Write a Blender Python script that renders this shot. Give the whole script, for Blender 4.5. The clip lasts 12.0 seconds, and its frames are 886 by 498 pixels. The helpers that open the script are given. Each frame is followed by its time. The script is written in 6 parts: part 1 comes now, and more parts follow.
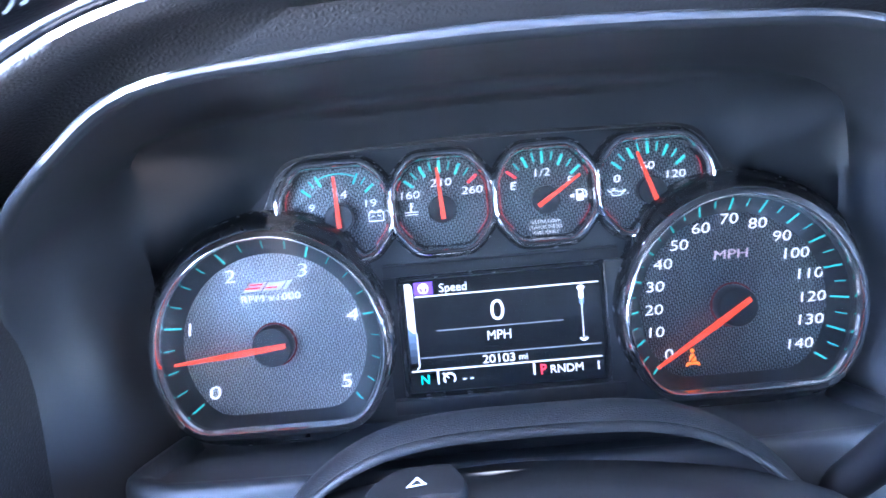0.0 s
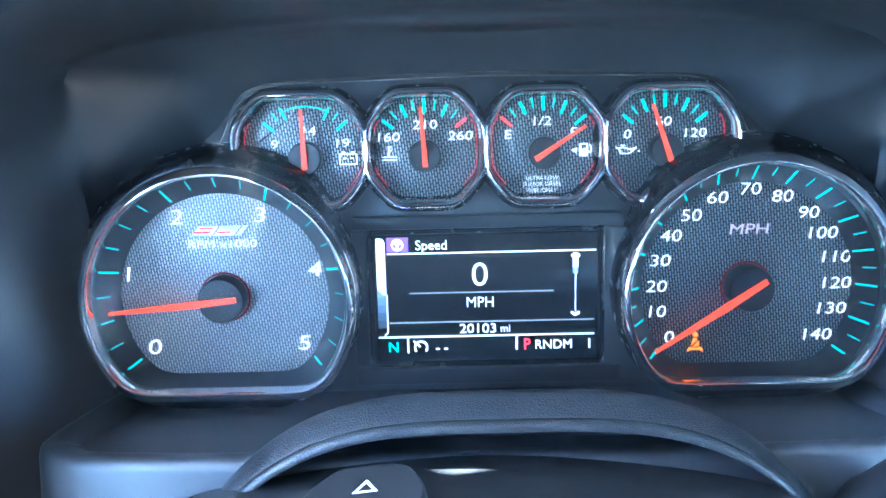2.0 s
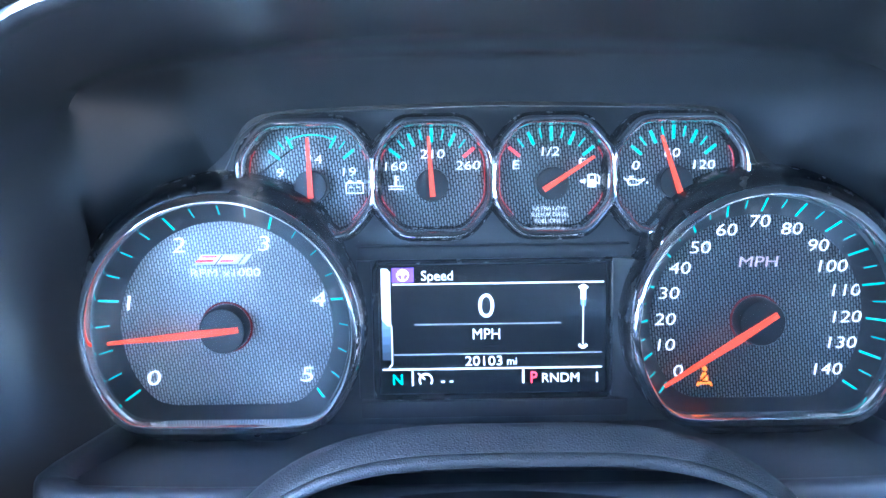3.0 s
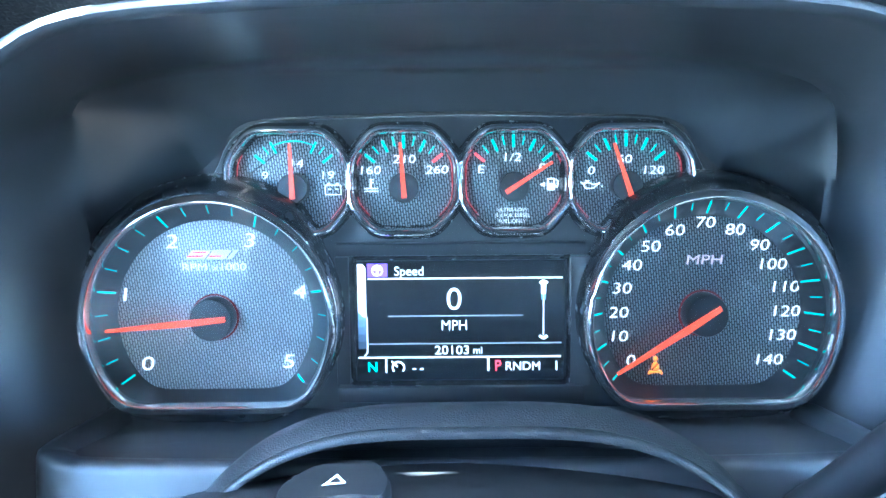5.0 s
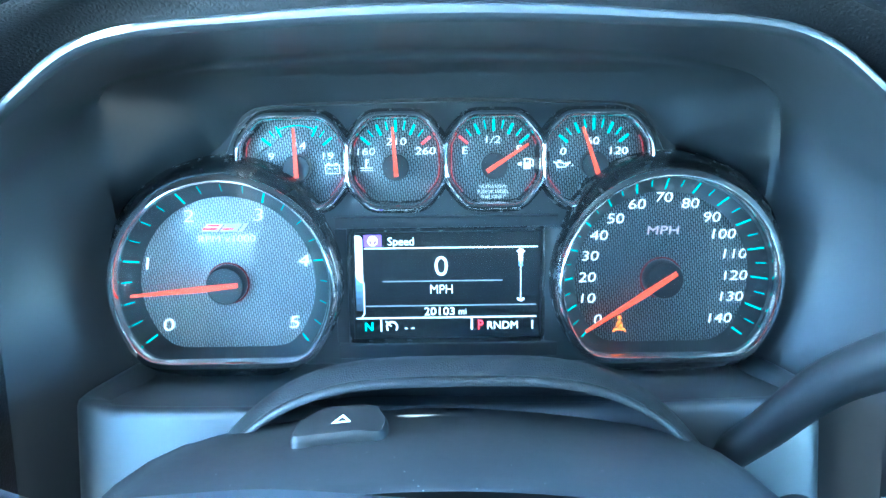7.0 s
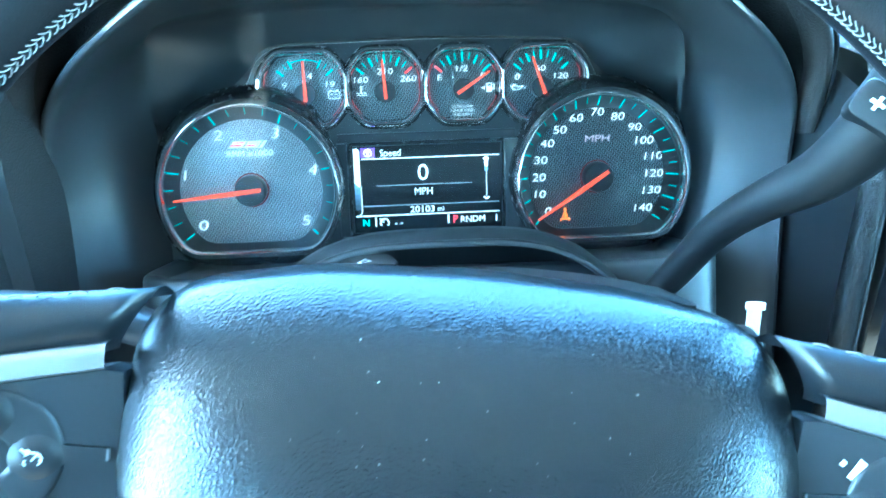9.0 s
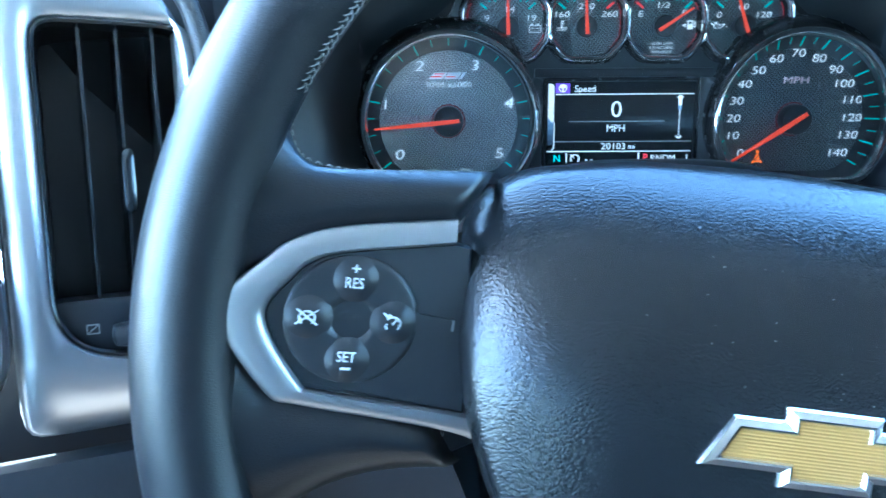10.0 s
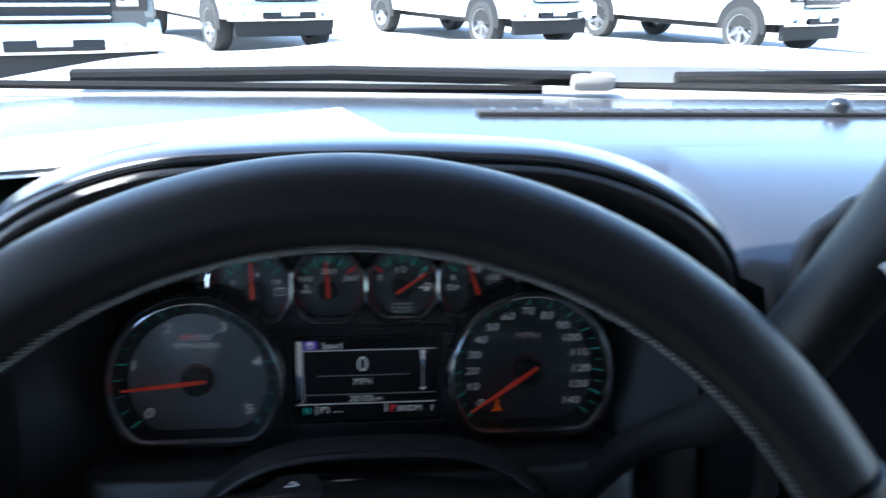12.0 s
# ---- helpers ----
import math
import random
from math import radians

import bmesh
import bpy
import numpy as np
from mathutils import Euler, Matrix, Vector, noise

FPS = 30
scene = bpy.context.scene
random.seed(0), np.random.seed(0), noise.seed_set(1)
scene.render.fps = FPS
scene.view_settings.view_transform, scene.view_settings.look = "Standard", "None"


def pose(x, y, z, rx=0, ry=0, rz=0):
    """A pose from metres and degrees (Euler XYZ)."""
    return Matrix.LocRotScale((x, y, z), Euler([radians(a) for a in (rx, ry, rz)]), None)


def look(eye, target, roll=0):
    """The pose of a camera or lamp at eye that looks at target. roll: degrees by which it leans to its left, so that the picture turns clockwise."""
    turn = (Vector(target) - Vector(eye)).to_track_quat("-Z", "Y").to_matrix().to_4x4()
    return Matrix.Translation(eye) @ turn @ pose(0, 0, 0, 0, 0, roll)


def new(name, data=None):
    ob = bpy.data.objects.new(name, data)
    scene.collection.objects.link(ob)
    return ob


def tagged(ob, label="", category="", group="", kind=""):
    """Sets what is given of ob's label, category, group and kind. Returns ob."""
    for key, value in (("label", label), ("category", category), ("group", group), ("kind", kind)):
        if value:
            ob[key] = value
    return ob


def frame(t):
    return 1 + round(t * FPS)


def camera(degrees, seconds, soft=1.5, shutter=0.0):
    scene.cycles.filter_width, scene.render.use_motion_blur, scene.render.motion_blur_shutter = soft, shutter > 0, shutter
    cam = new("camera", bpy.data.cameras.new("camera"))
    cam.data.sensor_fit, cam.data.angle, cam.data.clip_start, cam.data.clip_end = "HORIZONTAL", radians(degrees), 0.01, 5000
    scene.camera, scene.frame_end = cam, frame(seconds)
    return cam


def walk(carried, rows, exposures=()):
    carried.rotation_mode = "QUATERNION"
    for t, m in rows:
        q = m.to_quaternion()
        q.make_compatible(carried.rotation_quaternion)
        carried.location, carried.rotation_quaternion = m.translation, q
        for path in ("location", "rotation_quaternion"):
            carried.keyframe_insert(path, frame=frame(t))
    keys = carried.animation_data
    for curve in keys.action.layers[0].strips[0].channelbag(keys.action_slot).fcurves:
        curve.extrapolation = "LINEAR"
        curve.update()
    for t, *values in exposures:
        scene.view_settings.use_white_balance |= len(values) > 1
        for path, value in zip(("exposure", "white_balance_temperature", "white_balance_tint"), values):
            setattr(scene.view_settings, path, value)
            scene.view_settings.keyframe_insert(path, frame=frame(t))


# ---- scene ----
cam = camera(57.7, 12.0, 1.5, 0.3)
PATH = [
    (0, (0.012, 0.004, 1.61), (-0.025, 1.886, 0.934), -5.5),
    (0.5, (-0.009, 0.006, 1.604), (-0.044, 1.884, 0.916), -1.7),
    (1, (-0.012, 0.026, 1.601), (0.026, 1.88, 0.853), 1.9),
    (1.5, (0.006, 0.044, 1.597), (0.046, 1.878, 0.801), 0.8),
    (2, (0.016, 0.051, 1.598), (-0.002, 1.879, 0.786), -1.5),
    (2.5, (0.013, 0.051, 1.597), (-0.028, 1.885, 0.801), -2.2),
    (3, (0.01, 0.054, 1.594), (0.013, 1.917, 0.866), -0.8),
    (5, (0.025, 0.025, 1.6), (0.017, 1.895, 0.891), -0.6),
    (5.5, (0.027, 0.016, 1.602), (0.014, 1.882, 0.884), -0.5),
    (6, (0.026, -0.001, 1.608), (0.019, 1.857, 0.868), -0.2),
    (6.5, (0.025, -0.009, 1.61), (0.026, 1.842, 0.852), -0.2),
    (6.7, (0.027, -0.009, 1.617), (0.03, 1.828, 0.828), -0.4),
    (8.3, (0.017, -0.1, 1.628), (0.146, 1.723, 0.815), -0.8),
    (8.5, (0.018, -0.11, 1.633), (0.156, 1.706, 0.806), -0.9),
    (9, (0.004, -0.128, 1.623), (0.139, 1.677, 0.773), -0.8),
    (9.5, (-0.034, -0.147, 1.61), (0.046, 1.649, 0.733), -0.5),
    (10, (-0.081, -0.144, 1.604), (-0.094, 1.638, 0.698), -0.5),
    (10.5, (-0.094, -0.147, 1.625), (-0.144, 1.641, 0.729), 0.4),
    (11, (-0.096, -0.146, 1.652), (-0.145, 1.679, 0.835), 1.9),
    (11.2, (-0.087, -0.147, 1.667), (-0.13, 1.701, 0.902), 2.0),
    (11.5, (-0.063, -0.14, 1.689), (-0.054, 1.726, 0.97), 1.8),
    (11.8, (-0.015, -0.131, 1.703), (0.107, 1.743, 1.015), 1.4),
    (12, (0.03, -0.13, 1.704), (0.227, 1.746, 1.039), 1.2),
]
EXPOSURES = [
    (0.0, 6.42, 5120, 20), (0.5, 6.28, 4680, -14), (1.0, 6.53, 4540, -9), (1.5, 6.66, 4680, -5), (2.0, 6.75, 4700, 3), (2.5, 6.78, 4760, 7), (3.0, 6.75, 4690, 9), (5.0, 6.85, 4700, -2),
    (6.0, 6.90, 4520, -9), (6.5, 7.02, 4450, -13), (8.5, 6.75, 4250, -21), (9.0, 6.66, 4350, -24), (9.5, 5.80, 4480, -18), (10.0, 5.40, 4700, -7),
    (10.5, 5.37, 5000, 9), (11.0, 4.92, 5100, 12), (11.5, 3.15, 5520, 16), (12.0, 2.65, 5700, 7),
]
walk(cam, [(t, look(eye, target, roll)) for t, eye, target, roll in PATH], EXPOSURES)

# ---- light ----
scene.view_settings.exposure = 0.0
sky_world = bpy.data.worlds.new("sky")
scene.world = sky_world
sky_world.use_nodes = True
SUN_FROM = Vector((-0.55, -0.03, 0.83)).normalized()
wn = sky_world.node_tree
wn.nodes.clear()
sky = wn.nodes.new("ShaderNodeTexSky")
sky.sky_type = "NISHITA"
sky.sun_disc = False
sky.sun_elevation = math.asin(SUN_FROM.z)
sky.sun_rotation = math.atan2(SUN_FROM.x, SUN_FROM.y)
sky.air_density, sky.dust_density = 1.0, 1.2
bg = wn.nodes.new("ShaderNodeBackground")
bg.inputs["Strength"].default_value = 0.15
wo = wn.nodes.new("ShaderNodeOutputWorld")
wn.links.new(sky.outputs[0], bg.inputs[0])
wn.links.new(bg.outputs[0], wo.inputs[0])
sun_data = bpy.data.lights.new("sun", "SUN")
sun_data.energy, sun_data.angle, sun_data.color = 5.0, radians(0.5), (1.0, 0.95, 0.88)
sun = new("sun", sun_data)
sun.matrix_world = look(SUN_FROM * 30, (0, 0, 0))


# ---- materials ----
def material(name, base, rough=0.5, metal=0.0, bump=None, vary=0.12, vary_scale=30.0, coat=0.0, spec=0.5):
    """A surface with two scales of variation. bump: (kind, scale, depth in metres, strength)."""
    m = bpy.data.materials.new(name)
    m.use_nodes = True
    nt = m.node_tree
    b = nt.nodes["Principled BSDF"]
    b.inputs["Metallic"].default_value = metal
    b.inputs["Coat Weight"].default_value = coat
    b.inputs["Specular IOR Level"].default_value = spec
    tc = nt.nodes.new("ShaderNodeTexCoord")
    n1 = nt.nodes.new("ShaderNodeTexNoise")
    n1.inputs["Scale"].default_value, n1.inputs["Detail"].default_value = vary_scale, 6
    nt.links.new(tc.outputs["Object"], n1.inputs["Vector"])
    mix = nt.nodes.new("ShaderNodeMix")
    mix.data_type = "RGBA"
    mix.inputs["A"].default_value = (*[c * (1 - vary) for c in base], 1)
    mix.inputs["B"].default_value = (*[min(1, c * (1 + vary)) for c in base], 1)
    nt.links.new(n1.outputs["Fac"], mix.inputs["Factor"])
    nt.links.new(mix.outputs["Result"], b.inputs["Base Color"])
    n2 = nt.nodes.new("ShaderNodeTexNoise")
    n2.inputs["Scale"].default_value, n2.inputs["Detail"].default_value = vary_scale * 7, 4
    nt.links.new(tc.outputs["Object"], n2.inputs["Vector"])
    mr = nt.nodes.new("ShaderNodeMapRange")
    mr.inputs["To Min"].default_value, mr.inputs["To Max"].default_value = max(0.02, rough * 0.94), min(1, rough * 1.06)
    nt.links.new(n2.outputs["Fac"], mr.inputs["Value"])
    nt.links.new(mr.outputs["Result"], b.inputs["Roughness"])
    if bump:
        kind, scale, depth, strength = bump
        bn = nt.nodes.new("ShaderNodeBump")
        bn.inputs["Distance"].default_value, bn.inputs["Strength"].default_value = depth, strength
        if kind == "leather":
            warp = nt.nodes.new("ShaderNodeTexNoise")
            warp.inputs["Scale"].default_value = scale * 0.45
            nt.links.new(tc.outputs["Object"], warp.inputs["Vector"])
            add = nt.nodes.new("ShaderNodeVectorMath")
            add.operation = "MULTIPLY_ADD"
            add.inputs[1].default_value = (0.45 / scale,) * 3
            nt.links.new(warp.outputs["Color"], add.inputs[0])
            nt.links.new(tc.outputs["Object"], add.inputs[2])
            v = nt.nodes.new("ShaderNodeTexVoronoi")
            v.feature = "DISTANCE_TO_EDGE"
            v.inputs["Scale"].default_value = scale
            nt.links.new(add.outputs[0], v.inputs["Vector"])
            dome = nt.nodes.new("ShaderNodeMapRange")
            dome.interpolation_type = "SMOOTHSTEP"
            dome.inputs["From Max"].default_value = 0.42
            nt.links.new(v.outputs["Distance"], dome.inputs["Value"])
            nt.links.new(dome.outputs["Result"], bn.inputs["Height"])
        elif kind == "ribs":
            wv = nt.nodes.new("ShaderNodeTexWave")
            wv.bands_direction = "Z"
            wv.inputs["Scale"].default_value = 320.0
            nt.links.new(tc.outputs["Object"], wv.inputs["Vector"])
            nt.links.new(wv.outputs["Fac"], bn.inputs["Height"])
        elif kind == "brushed":
            mp = nt.nodes.new("ShaderNodeMapping")
            mp.inputs["Scale"].default_value = (1, 1, 0.03)
            nt.links.new(tc.outputs["Object"], mp.inputs["Vector"])
            n3 = nt.nodes.new("ShaderNodeTexNoise")
            n3.inputs["Scale"].default_value, n3.inputs["Detail"].default_value = scale, 3
            nt.links.new(mp.outputs[0], n3.inputs["Vector"])
            nt.links.new(n3.outputs["Fac"], bn.inputs["Height"])
        else:
            n3 = nt.nodes.new("ShaderNodeTexNoise")
            n3.inputs["Scale"].default_value, n3.inputs["Detail"].default_value = scale, 3
            nt.links.new(tc.outputs["Object"], n3.inputs["Vector"])
            nt.links.new(n3.outputs["Fac"], bn.inputs["Height"])
        nt.links.new(bn.outputs[0], b.inputs["Normal"])
    return m


GLOW = 0.030  # the lamps are dim against daylight


def lit(name, colour, strength, base=None):
    """A back-lit marking or lamp."""
    m = material(name, base or colour, 0.5, vary=0.03)
    b = m.node_tree.nodes["Principled BSDF"]
    b.inputs["Emission Color"].default_value = (*colour, 1)
    b.inputs["Emission Strength"].default_value = strength * GLOW
    return m


def dial(name, dark, light, pitch):
    """Stamped dial face: rows of small slanted dashes in a silvery lacquer."""
    m = material(name, dark, 0.42, 0.35, vary=0.1, vary_scale=60)
    nt = m.node_tree
    b = nt.nodes["Principled BSDF"]
    tc = nt.nodes.new("ShaderNodeTexCoord")
    mp = nt.nodes.new("ShaderNodeMapping")
    mp.inputs["Rotation"].default_value = (radians(90), 0, radians(97))
    nt.links.new(tc.outputs["Object"], mp.inputs["Vector"])
    br = nt.nodes.new("ShaderNodeTexBrick")
    br.offset = 0.5
    br.inputs["Color1"].default_value = (*light, 1)
    br.inputs["Color2"].default_value = (*[c * 0.8 for c in light], 1)
    br.inputs["Mortar"].default_value = (*dark, 1)
    br.inputs["Scale"].default_value = 1.0
    br.inputs["Brick Width"].default_value = pitch * 1.40
    br.inputs["Row Height"].default_value = pitch * 0.62
    br.inputs["Mortar Size"].default_value = pitch * 0.17
    br.inputs["Mortar Smooth"].default_value = 0.25
    nt.links.new(mp.outputs[0], br.inputs["Vector"])
    nt.links.new(br.outputs["Color"], b.inputs["Base Color"])
    bn = nt.nodes.new("ShaderNodeBump")
    bn.inputs["Distance"].default_value, bn.inputs["Strength"].default_value = 0.0002, 0.6
    bn.invert = True
    nt.links.new(br.outputs["Fac"], bn.inputs["Height"])
    nt.links.new(bn.outputs[0], b.inputs["Normal"])
    return m


def pane(name, tint, ior, rough=0.0, dust=0.0):
    """Thin clear sheet: what lies behind shows through, and the surface mirrors by its Fresnel gloss."""
    m = bpy.data.materials.new(name)
    m.use_nodes = True
    nt = m.node_tree
    nt.nodes.clear()
    out = nt.nodes.new("ShaderNodeOutputMaterial")
    tr = nt.nodes.new("ShaderNodeBsdfTransparent")
    tr.inputs[0].default_value = (*tint, 1)
    gl = nt.nodes.new("ShaderNodeBsdfGlossy")
    gl.inputs["Roughness"].default_value = rough
    fr = nt.nodes.new("ShaderNodeFresnel")
    fr.inputs["IOR"].default_value = ior
    mx = nt.nodes.new("ShaderNodeMixShader")
    nt.links.new(fr.outputs[0], mx.inputs[0])
    nt.links.new(tr.outputs[0], mx.inputs[1])
    nt.links.new(gl.outputs[0], mx.inputs[2])
    last = mx
    # pale diffuse film: dust, and a haze laid over what lies behind
    if dust:
        df = nt.nodes.new("ShaderNodeBsdfDiffuse")
        df.inputs[0].default_value = (0.6, 0.6, 0.6, 1)
        nz = nt.nodes.new("ShaderNodeTexNoise")
        nz.inputs["Scale"].default_value, nz.inputs["Detail"].default_value = 18, 8
        mr = nt.nodes.new("ShaderNodeMapRange")
        mr.inputs["To Min"].default_value, mr.inputs["To Max"].default_value = dust * 0.7, dust * 1.3
        nt.links.new(nz.outputs["Fac"], mr.inputs["Value"])
        last = nt.nodes.new("ShaderNodeMixShader")
        nt.links.new(mr.outputs[0], last.inputs[0])
        nt.links.new(mx.outputs[0], last.inputs[1])
        nt.links.new(df.outputs[0], last.inputs[2])
    nt.links.new(last.outputs[0], out.inputs[0])
    return m


SATIN_BLACK = material("satin_black_plastic", (0.013, 0.014, 0.016), 0.36, bump=("noise", 2500, 0.0002, 0.25), vary=0.15)
SHROUD_BLACK = material("fine_grained_black_plastic", (0.027, 0.0295, 0.033), 0.37, bump=("noise", 3200, 0.00025, 0.35), vary=0.12, spec=0.52)
COLLAR_BLACK = material("black_gauge_collar", (0.008, 0.0085, 0.009), 0.27, vary=0.12, spec=0.35)
GLOSS_BLACK = material("gloss_black_plastic", (0.010, 0.011, 0.012), 0.12, vary=0.1)
ARCH_BLACK = material("satin_black_arch", (0.015, 0.016, 0.017), 0.42, bump=("leather", 900, 0.0003, 0.35), vary=0.12, spec=0.36)
MATTE_BLACK = material("matte_black", (0.008, 0.008, 0.009), 0.7, vary=0.2)
VINYL = material("grained_black_vinyl", (0.024, 0.0225, 0.0225), 0.42, bump=("leather", 560, 0.0004, 0.40), vary=0.12)
COLUMN_BLACK = material("dusty_black_plastic", (0.009, 0.0095, 0.010), 0.46, bump=("noise", 2600, 0.0002, 0.3), vary=0.2, spec=0.22)
SEAT_CLOTH = material("tan_seat_cloth", (0.050, 0.040, 0.033), 0.85, bump=("noise", 900, 0.0006, 0.5), vary=0.12)
CHROME_SOFT = material("polished_chrome", (0.82, 0.83, 0.85), 0.08, 1.0, vary=0.04)
SEAT_SKIN = material("dark_seat_leather", (0.018, 0.0175, 0.018), 0.55, bump=("leather", 500, 0.0005, 0.4), vary=0.15)
DASH_SKIN = material("grained_dashboard_skin", (0.020, 0.021, 0.025), 0.21, spec=0.95, bump=("leather", 700, 0.0002, 0.06), vary=0.1)
WING_SKIN = material("grained_dashboard_side_skin", (0.017, 0.018, 0.021), 0.34, spec=0.55, bump=("leather", 600, 0.0003, 0.22), vary=0.1)
PAD_SKIN = material("grained_airbag_skin", (0.0065, 0.0070, 0.0080), 0.25, bump=("leather", 720, 0.0003, 0.27), vary=0.05, spec=0.33)
CARPET = material("dark_cab_carpet", (0.030, 0.029, 0.028), 0.95, bump=("noise", 700, 0.002, 0.6), vary=0.2)
LEATHER = material("smooth_black_leather", (0.007, 0.0075, 0.009), 0.36, bump=("leather", 1150, 0.0002, 0.2), vary=0.15, vary_scale=20, spec=0.36)
STACK_SKIN = material("dark_shiny_grained_skin", (0.010, 0.0105, 0.012), 0.25, bump=("leather", 700, 0.0005, 0.6), vary=0.12)
LEVER_BLACK = material("dull_black_lever_plastic", (0.008, 0.0085, 0.0095), 0.48, bump=("noise", 2500, 0.0002, 0.25), vary=0.12, spec=0.3)
THREAD = material("pale_grey_thread", (0.19, 0.19, 0.18), 0.8, bump=("noise", 6000, 0.0003, 0.6))
CHROME = material("chrome", (0.82, 0.83, 0.85), 0.09, 1.0, vary=0.04)
SILVER = material("satin_silver_paint", (0.33, 0.33, 0.335), 0.36, 0.9, bump=("noise", 5000, 0.0001, 0.15), vary=0.05)
SILVER_PANEL = material("brushed_silver_panel", (0.42, 0.42, 0.425), 0.36, 0.85, bump=("brushed", 1800, 0.0001, 0.2), vary=0.06)
GOLD = material("ribbed_gold_enamel", (0.34, 0.195, 0.052), 0.45, 0.10, bump=("ribs", 1, 0.0002, 0.8), vary=0.08)
# One dial finish in two tones: light on the tachometer is in its colour
DIAL_IN_LIGHT = dial("stamped_dial_in_light", (0.16, 0.162, 0.164), (0.50, 0.505, 0.51), 0.0019)
DIAL_IN_SHADE = dial("stamped_dial_in_shade", (0.036, 0.040, 0.043), (0.26, 0.285, 0.30), 0.0019)
DIAL_RING = material("dark_dial_ring", (0.030, 0.034, 0.038), 0.35, vary=0.08)
TEAL = lit("teal_lit_marking", (0.07, 0.52, 0.42), 0.50, (0.06, 0.36, 0.31))
WHITE_MARK = lit("white_lit_marking", (0.86, 0.86, 0.86), 0.66, (0.62, 0.62, 0.62))
RED_MARK = lit("red_lit_marking", (0.85, 0.05, 0.05), 0.7, (0.6, 0.04, 0.04))
NEEDLE = lit("red_lit_needle", (1.0, 0.075, 0.020), 0.50, (0.45, 0.03, 0.012))
AMBER = lit("amber_warning_lamp", (1.0, 0.16, 0.01), 1.0, (0.5, 0.1, 0.01))
SCREEN = material("black_display_glass", (0.004, 0.005, 0.006), 0.22, vary=0.1)
SCREEN_WHITE = lit("white_display_light", (0.95, 0.95, 0.96), 0.80)
SCREEN_GREY = lit("grey_display_light", (0.35, 0.36, 0.38), 0.65)
SCREEN_RED = lit("red_display_light", (1.0, 0.04, 0.06), 1.1)
SCREEN_TEAL = lit("teal_display_light", (0.05, 0.62, 0.55), 1.0)
SCREEN_PURPLE = lit("purple_display_light", (0.16, 0.06, 0.55), 0.9)
TAB_SHADES = [lit("blue_display_light", (0.16 * k, 0.26 * k, 0.42 * k), 0.8) for k in (1.0, 0.75, 0.5, 0.3, 0.16)]
HUB_RED = lit("dim_red_hub_light", (0.6, 0.02, 0.03), 0.04, (0.12, 0.01, 0.01))
EDGE_RED = lit("dim_red_edge_light", (0.75, 0.04, 0.05), 0.35, (0.35, 0.02, 0.02))
PRINT_WHITE = material("white_print", (0.75, 0.76, 0.78), 0.5, vary=0.03)
BUTTON_PRINT = material("grey_white_button_print", (0.48, 0.49, 0.51), 0.5, vary=0.1)
DUST = material("pale_dust", (0.30, 0.30, 0.29), 0.9, vary=0.2)
PAPER = material("white_paper", (0.80, 0.81, 0.80), 0.7, vary=0.02)
PAPER_GREEN = material("green_paper_edge", (0.12, 0.55, 0.05), 0.7, vary=0.05)
PILLAR_GREY = material("light_grey_trim", (0.46, 0.465, 0.47), 0.6, bump=("noise", 2500, 0.0002, 0.3), vary=0.06)
HANDLE_GREY = material("taupe_grab_handle", (0.36, 0.33, 0.31), 0.5, vary=0.08)
CLOTH = material("grey_headliner", (0.27, 0.27, 0.265), 0.9, bump=("noise", 900, 0.0006, 0.5), vary=0.08)
DOOR_DARK = material("grey_door_trim", (0.22, 0.215, 0.21), 0.6, bump=("noise", 900, 0.0004, 0.4))
# The lens film holds real dust and a painted veil of glare
LENS = pane("clear_cluster_lens", (0.97, 0.98, 0.99), 1.33, 0.09, dust=0.011)
TINTED = pane("dark_tinted_glass", (0.25, 0.26, 0.26), 1.45)
SIDE_GLASS = pane("green_side_glass", (0.42, 0.44, 0.435), 1.45)
GLASS = pane("windshield_glass", (0.93, 0.97, 0.96), 1.25)
PAINT = material("white_car_paint", (0.74, 0.75, 0.76), 0.2, coat=0.6, vary=0.03, vary_scale=4)
PAINT_GREY = material("grey_car_paint", (0.06, 0.063, 0.067), 0.25, 0.3, coat=0.6, vary=0.05, vary_scale=4)
RUBBER = material("tyre_rubber", (0.03, 0.03, 0.03), 0.8, bump=("noise", 300, 0.001, 0.4))
COWL = material("grey_cowl_plastic", (0.30, 0.29, 0.27), 0.65, bump=("noise", 800, 0.0005, 0.4))
WIPER_BLACK = material("dull_black_wiper", (0.006, 0.006, 0.007), 0.8, vary=0.2, spec=0.1)
ASPHALT = material("pale_worn_asphalt", (0.30, 0.295, 0.285), 0.9, bump=("noise", 90, 0.004, 0.5), vary=0.25, vary_scale=1.5)


# ---- building helpers ----
def part(name, bm, mat, parent=None, label="", angle=35, facing=None):
    """Link a bmesh as one mesh object. facing: the way that an open sheet looks."""
    me = bpy.data.meshes.new(name)
    bmesh.ops.recalc_face_normals(bm, faces=bm.faces)
    if facing is not None and sum((f.normal.dot(Vector(facing)) for f in bm.faces), 0.0) < 0:
        bmesh.ops.reverse_faces(bm, faces=bm.faces[:])
    bm.to_mesh(me)
    bm.free()
    me.polygons.foreach_set("use_smooth", [True] * len(me.polygons))
    me.set_sharp_from_angle(angle=radians(angle))
    me.materials.append(mat)
    ob = new(name, me)
    if parent is not None:
        ob.parent = parent
    return tagged(ob, label)


